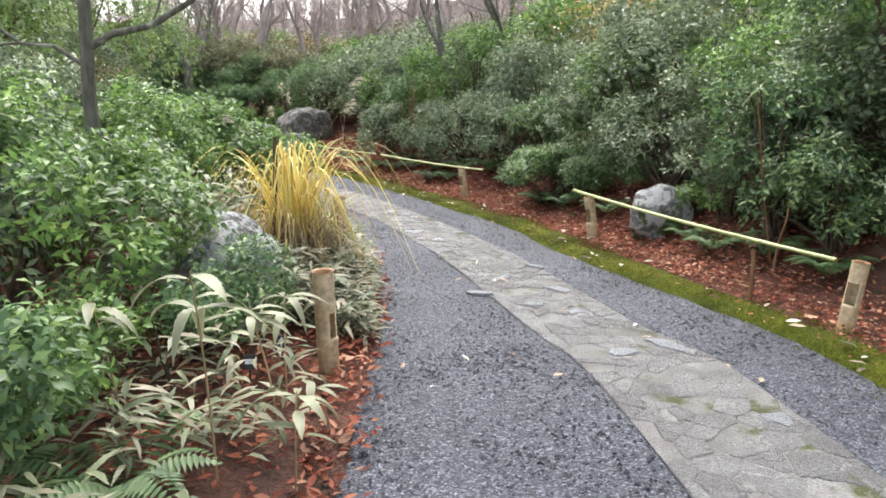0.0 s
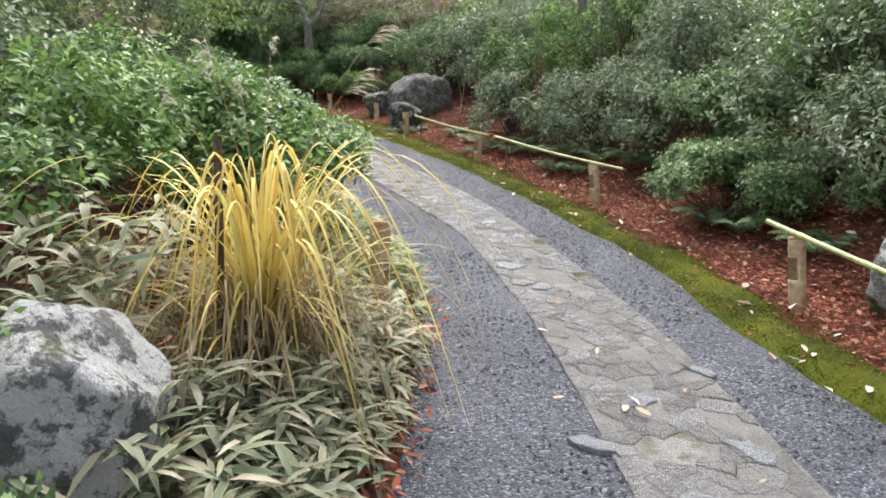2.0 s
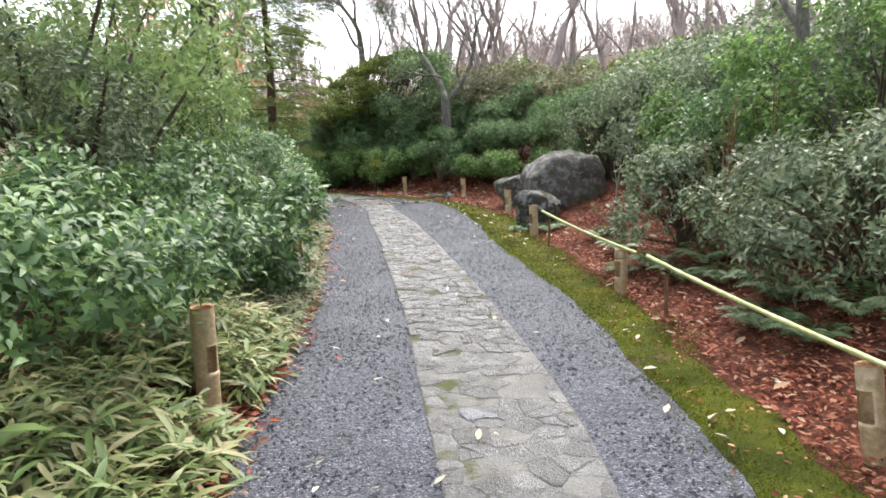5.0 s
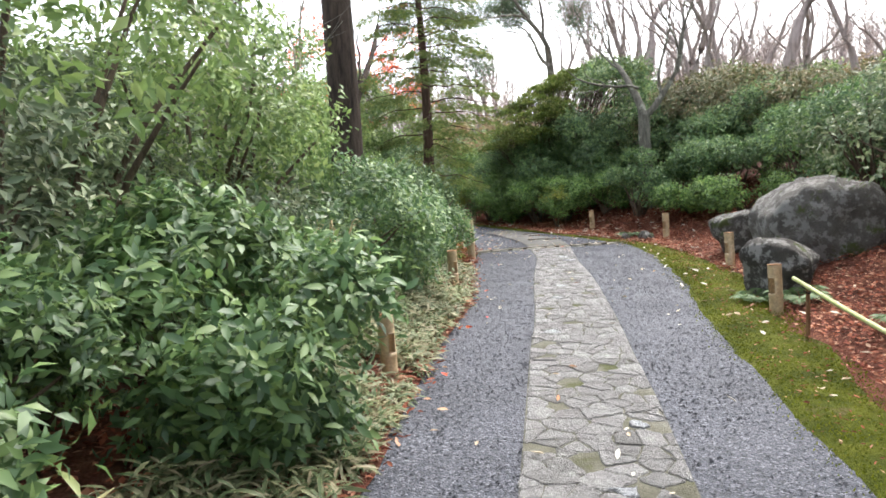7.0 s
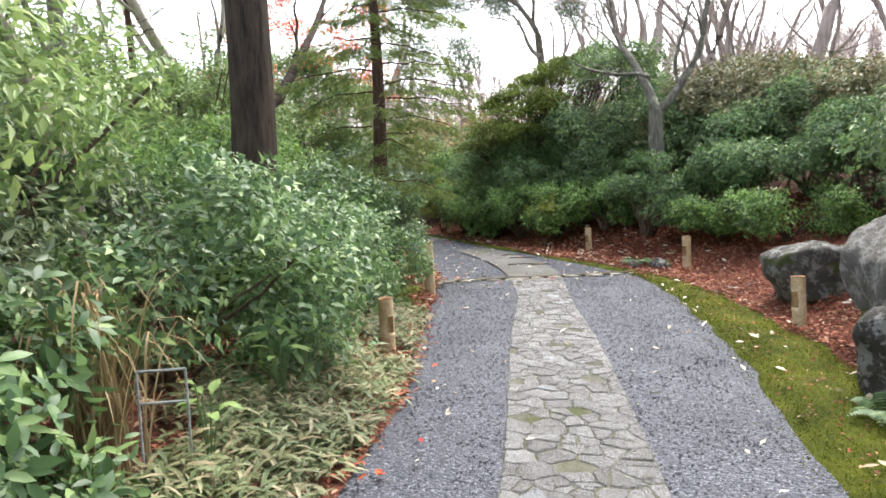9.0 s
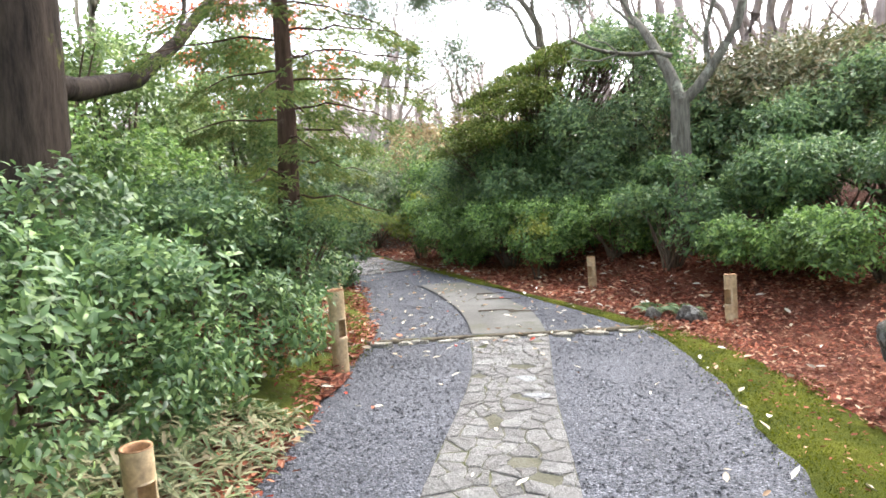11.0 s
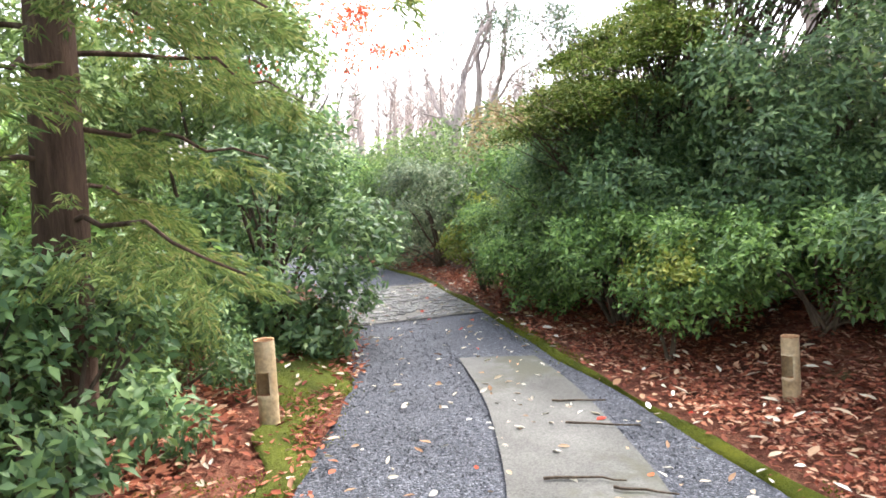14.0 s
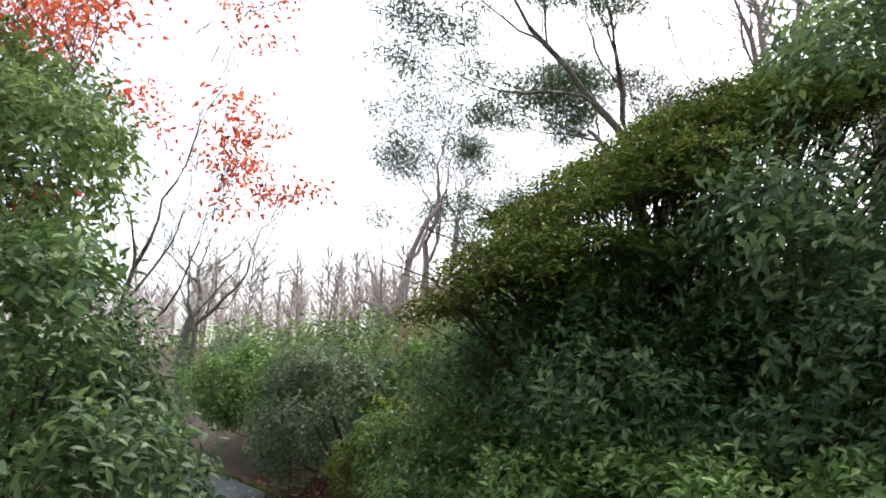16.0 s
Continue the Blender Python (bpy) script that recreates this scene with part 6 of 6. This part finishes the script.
scatter_leaves("leaf_litter", "rust-brown fallen leaves caught along the path edge", np.vstack([band(lline, -0.2, 0.06, 2600, 24), band(cGL[(cGL[:, 1] > 16.6) & (cGL[:, 1] < 20.8)], -0.8, 0.05, 420, 25), band(cGL[cGL[:, 0] < -13], -1.5, 0.0, 2500, 27)]), LITTER, 0.06, 28, 0.03)
scatter_leaves("leaf_litter", "brown leaf crumbs strewn over the moss verge", band(rline, 0.02, 0.6, 2600, 29), LITTER, 0.032, 30, 0.03)
core = np.vstack([band(cGR[(cGR[:, 1] > 2)], -2.6, 0.0, 420, 15), band(cGR[(cGR[:, 1] > 19.5) & (cGR[:, 0] > -15)], -2.4, 0.0, 300, 16)])
scatter_leaves("fallen_leaves", "pale dry leaves scattered on the path", core, PALE_FALLEN, 0.06, 17, 0.008)
scatter_leaves("fallen_leaves", "red maple leaves scattered on the path", np.vstack([band(cGR[(cGR[:, 1] > 19) & (cGR[:, 0] > -15)], -2.2, 0.5, 26, 18), band(cGL[cGL[:, 1] > 2], -0.3, 0.35, 26, 19)]), RED_FALLEN, 0.06, 20, 0.01, 0.8)


def loose_chips():
    rng = np.random.default_rng(22)
    XY = np.vstack([band(cGR[(cGR[:, 1] > -1) & (cGR[:, 0] > -13)], -2.9, 0.03, 60000, 23)])
    ok = (beside(XY, cGL) > -0.03) & (beside(XY, cGR) < 0.05) & ~((beside(XY, cSL) > -0.01) & (beside(XY, cSR) < 0.01) & (XY[:, 1] < 19))
    ok &= ~((beside(XY, curve(SL2)) > 0) & (beside(XY, curve(SR2)) < 0) & (XY[:, 1] > 18.6))
    XY = XY[ok][:32000]
    n = len(XY)
    s = rng.uniform(0.004, 0.012, n)
    base = np.array([(1, 0, 0), (0, 1, 0), (-1, 0, 0), (0, -1, 0), (0, 0, 0.8)], float)
    a = rng.uniform(0, 6.28, n)
    st = rng.uniform(0.6, 1.5, n)
    B = base[None] * np.stack([s * st, s, s], 1)[:, None] * (1 + 0.3 * rng.normal(size=(n, 5, 1)))
    x = B[..., 0] * np.cos(a)[:, None] - B[..., 1] * np.sin(a)[:, None]
    y = B[..., 0] * np.sin(a)[:, None] + B[..., 1] * np.cos(a)[:, None]
    V = np.stack([x + XY[:, :1], y + XY[:, 1:], B[..., 2] + 0.007], -1).reshape(-1, 3)
    F = (np.arange(n)[:, None, None] * 5 + np.array([(0, 1, 4), (1, 2, 4), (2, 3, 4), (3, 0, 4)])[None]).reshape(-1, 3)
    tagged(link_mesh("gravel_chips", V, F, CHIP), "loose grey gravel chips on the path", "gravel", kind="stuff")


loose_chips()


# ---- reddish canes and dry brush ----
def canes(x, y, n, h, spread_, seed, label, mat=CANE, name="cane_clump", r=0.011):
    rng = np.random.default_rng(seed)
    root = thing(name, (x, y, gz(x, y)), label, "stems")
    for k in range(n):
        b = rng.normal(size=2) * spread_
        t = np.linspace(0, 1, 6)
        tip = b + rng.normal(size=2) * 0.12
        hh = h * rng.uniform(0.6, 1.1)
        line = np.column_stack([b[0] * (1 - t) + tip[0] * t, b[1] * (1 - t) + tip[1] * t, hh * t - 0.05]) + rng.normal(size=(6, 3)) * 0.008
        V, F = tube(line, r * (1 - 0.5 * t), 6)
        link_mesh("cane", V, F, mat, root)


canes(-0.62, 12.7, 6, 1.5, 0.07, 1, "upright reddish-brown canes before the shrubs")
canes(-0.2, 12.85, 4, 1.6, 0.05, 2, "upright reddish-brown canes before the shrubs")
canes(-2.35, 16.3, 4, 1.0, 0.18, 3, "thin pale upright stems beside the boulder", BARK_PALE, r=0.009)
canes(2.75, 4.6, 2, 1.3, 0.12, 4, "reddish-brown bare stems on the leaf litter")
canes(3.1, 6.4, 5, 1.3, 0.3, 5, "bare brown stems under the shrubs", TWIG)
canes(2.0, 10.2, 6, 1.4, 0.35, 6, "bare brown stems under the shrubs", TWIG)

dry = thing("dry_grass_tuft", (-6.05, 12.35, gz(-6.05, 12.35)), "tangle of dry straw-coloured grass in the hedge", "grass")
V, F = blades(np.random.default_rng(3), 150, 0.08, 0.85, 0.5, 0.006, 7, 1.2)
link_mesh("straw_tangle", V, F, DRY, dry)["kind"] = "stuff"
gold = thing("golden_shrub", (3.6, 12.9, gz(3.6, 12.9)), "golden-leaved shrub glimpsed among evergreens", "bush")
rngg = np.random.default_rng(4)
V, F, E = leaves(rngg.normal(size=(1500, 3)) * [0.7, 0.6, 0.35] + [0, 0, 1.75], rngg.normal(size=(1500, 3)), rngg.normal(size=(1500, 3)) + [0, 0, 1.0], 0.09, 0.04)
link_mesh("leaves", V, F, GOLD_LEAF, gold, edge=E)
V, F = joined([tube(np.array([(0, 0, -0.05), (0.1 * math.cos(a), 0.1 * math.sin(a), 0.8), (0.5 * math.cos(a), 0.4 * math.sin(a), 1.8)]), [0.02, 0.015, 0.006], 5) for a in (0, 1.3, 2.6, 3.9, 5.2)])
link_mesh("stems", V, F, TWIG, gold)


# ---- small plant labels ----
def plant_label(x, y, turn, tilt, label, arrow):
    root = thing("plant_label", (x, y, gz(x, y)), label, "sign", turn=turn)
    V, F = tube([(0, 0, -0.05), (0, 0, 0.1)], [0.004, 0.004], 6)
    link_mesh("stem", V, F, BLACK, root)
    bm = bmesh.new()
    bmesh.ops.create_cube(bm, size=1.0)
    for v in bm.verts:
        v.co = (v.co.x * 0.055, v.co.y * 0.006, v.co.z * 0.07)
    bmesh.ops.bevel(bm, geom=bm.edges[:], offset=0.002, segments=1, affect="EDGES")
    plate = part("plate", bm, BLACK, root)
    plate.matrix_basis = pose(0, 0, 0.125, tilt, 0, 0)
    if arrow:
        V = [(-0.004, -0.0045, -0.022), (0.004, -0.0045, -0.022), (0.004, -0.0045, 0.008), (-0.004, -0.0045, 0.008), (-0.014, -0.0045, 0.006), (0.014, -0.0045, 0.006), (0.0, -0.0045, 0.026), (0.0, -0.0045, 0.026)]
        link_mesh("arrow", V, [(0, 1, 2, 3), (4, 5, 6, 7)], WHITE, plate, "white arrow mark")
    else:
        link_mesh("text_bar", [(-0.02, -0.0045, -0.012), (0.02, -0.0045, -0.012), (0.02, -0.0045, 0.012), (-0.02, -0.0045, 0.012)], [(0, 1, 2, 3)], WHITE, plate, "white marking")


plant_label(-0.72, 2.55, 5, -25, "small black plant label with a white arrow", True)
plant_label(-0.80, 2.25, 10, -35, "small black plant label with a white mark", False)


def wire_frame_label(x, y, turn, h, label):
    root = thing("metal_label_frame", (x, y, gz(x, y)), label, "sign", turn=turn)
    w = 0.1
    for a, b in (((-w, 0, 0), (-w, 0, h)), ((w, 0, 0), (w, 0, h)), ((-w, 0, h), (w, 0, h)), ((-w, 0, h - 0.14), (w, 0, h - 0.14))):
        V, F = tube([a, b], [0.006, 0.006], 6)
        link_mesh("bar", V, F, METAL, root)


wire_frame_label(-8.95, 16.35, 60, 0.25, "small dull metal label frame in the leaves")
wire_frame_label(-5.75, 12.5, 50, 0.55, "small pale metal label frame in the hedge")


# ---- moss tufts ----
def moss_tufts():
    rng = np.random.default_rng(33)
    line = cGR[(cGR[:, 1] > 1.5) & (cGR[:, 0] > -13)]
    A = band(line, -0.2, 0.75, 72000, 34)
    w = np.interp(A[:, 1], [-12, 3, 5, 9, 12, 14, 17, 18.5, 19.6, 20.3, 22, 25], [0.3, 0.3, 0.34, 0.36, 0.45, 0.62, 0.66, 0.46, 0.26, 0.13, 0.08, 0.08])
    d = beside(A, cGR)
    patch = lumps(np.random.default_rng(35), 9, 3, 9)(np.column_stack([A, np.zeros(len(A))]))
    A = A[(d < w + 0.09 * patch) & (rng.random(len(A)) < np.exp(np.minimum(d + 0.02, 0) / (0.05 + 0.02 * patch.clip(-1, 2)))) & ((A[:, 1] < 20.0) | (patch > 0.35))]
    B = band(cGL[(cGL[:, 1] > 16.2) & (cGL[:, 1] < 20.6)], -0.75, 0.06, 11000, 36)
    B = B[lumps(np.random.default_rng(37), 9, 2, 6)(np.column_stack([B, np.zeros(len(B))])) > -0.2]
    z = np.concatenate([np.full(len(A), 0.022), ground_z(B) + 0.03])
    XY = np.vstack([A, B])
    n = len(XY)
    a = rng.uniform(0, 6.28, n)
    D = np.column_stack([np.cos(a), np.sin(a), rng.uniform(0.4, 1.6, n)])
    V, F, E = leaves(np.column_stack([XY, z + rng.uniform(0, 0.02, n)]), D, rng.normal(size=(n, 3)), rng.uniform(0.01, 0.026, n), 0.007)
    tagged(link_mesh("moss_tufts", V, F, MOSS_TUFT, edge=E), "fine tufts of bright green moss", "moss", kind="stuff")


moss_tufts()


# ---- broad-leaved plants in the dwarf bamboo, sticks on the path ----
def broad_plant(x, y, h, n, seed, length=0.22):
    rng = np.random.default_rng(seed)
    root = thing("broad_leaved_plant", (x, y, gz(x, y)), "plant with large yellow-green leaves in dwarf bamboo", "plant")
    for k in range(n):
        a = 6.28 * k / n + rng.uniform(-0.4, 0.4)
        out = np.array([math.cos(a), math.sin(a), 0.0])
        P = out * 0.06 + [0, 0, h * rng.uniform(0.65, 1.0)]
        L = length * rng.uniform(0.75, 1.1)
        V, F, E = leaves(P[None], (out + [0, 0, rng.uniform(0.0, 0.5)])[None], np.array([[0, 0, 1.0]]), L, L * 0.42, 0.2, 0.3, True)
        leaf = link_mesh("leaf", V, F, LIGHT, root, edge=E)
        V, F = tube([(0, 0, -0.03), P * [0.5, 0.5, 0.6], P], [0.004, 0.0035, 0.003], 5)
        link_mesh("stalk", V, F, FERN, root)


broad_plant(-2.3, 7.05, 0.5, 8, 1, 0.18)
broad_plant(-1.95, 6.65, 0.42, 7, 2, 0.17)
broad_plant(-5.75, 12.7, 0.45, 8, 3, 0.14)
broad_plant(-6.2, 13.4, 0.5, 8, 4, 0.14)


def stick(a, b, r, seed):
    rng = np.random.default_rng(seed)
    a, b = np.array(a, float), np.array(b, float)
    root = thing("stick", (*a, 0.035), "thin dark fallen stick on the path", "stick")
    t = np.linspace(0, 1, 7)[:, None]
    line = np.column_stack([(b - a)[None] * t + rng.normal(size=(7, 2)) * 0.008, np.full(7, r)])
    V, F = tube(line, np.full(7, r) * np.linspace(1, 0.5, 7), 6)
    link_mesh("twig", V, F, TWIG, root)


for k, (a, b) in enumerate((((-9.75, 20.35), (-9.4, 20.62)), ((-10.1, 20.6), (-9.85, 20.85)), ((-9.0, 19.85), (-8.75, 20.0)), ((-9.3, 19.7), (-9.0, 19.95)))):
    stick(a, b, 0.008, k)

canes(-1.35, 2.05, 16, 0.5, 0.3, 11, "dead brown twigs under the azaleas", TWIG, "dead_brush", 0.006)
canes(-1.9, 3.3, 14, 0.7, 0.3, 12, "dead brown twigs under the azaleas", TWIG, "dead_brush", 0.006)
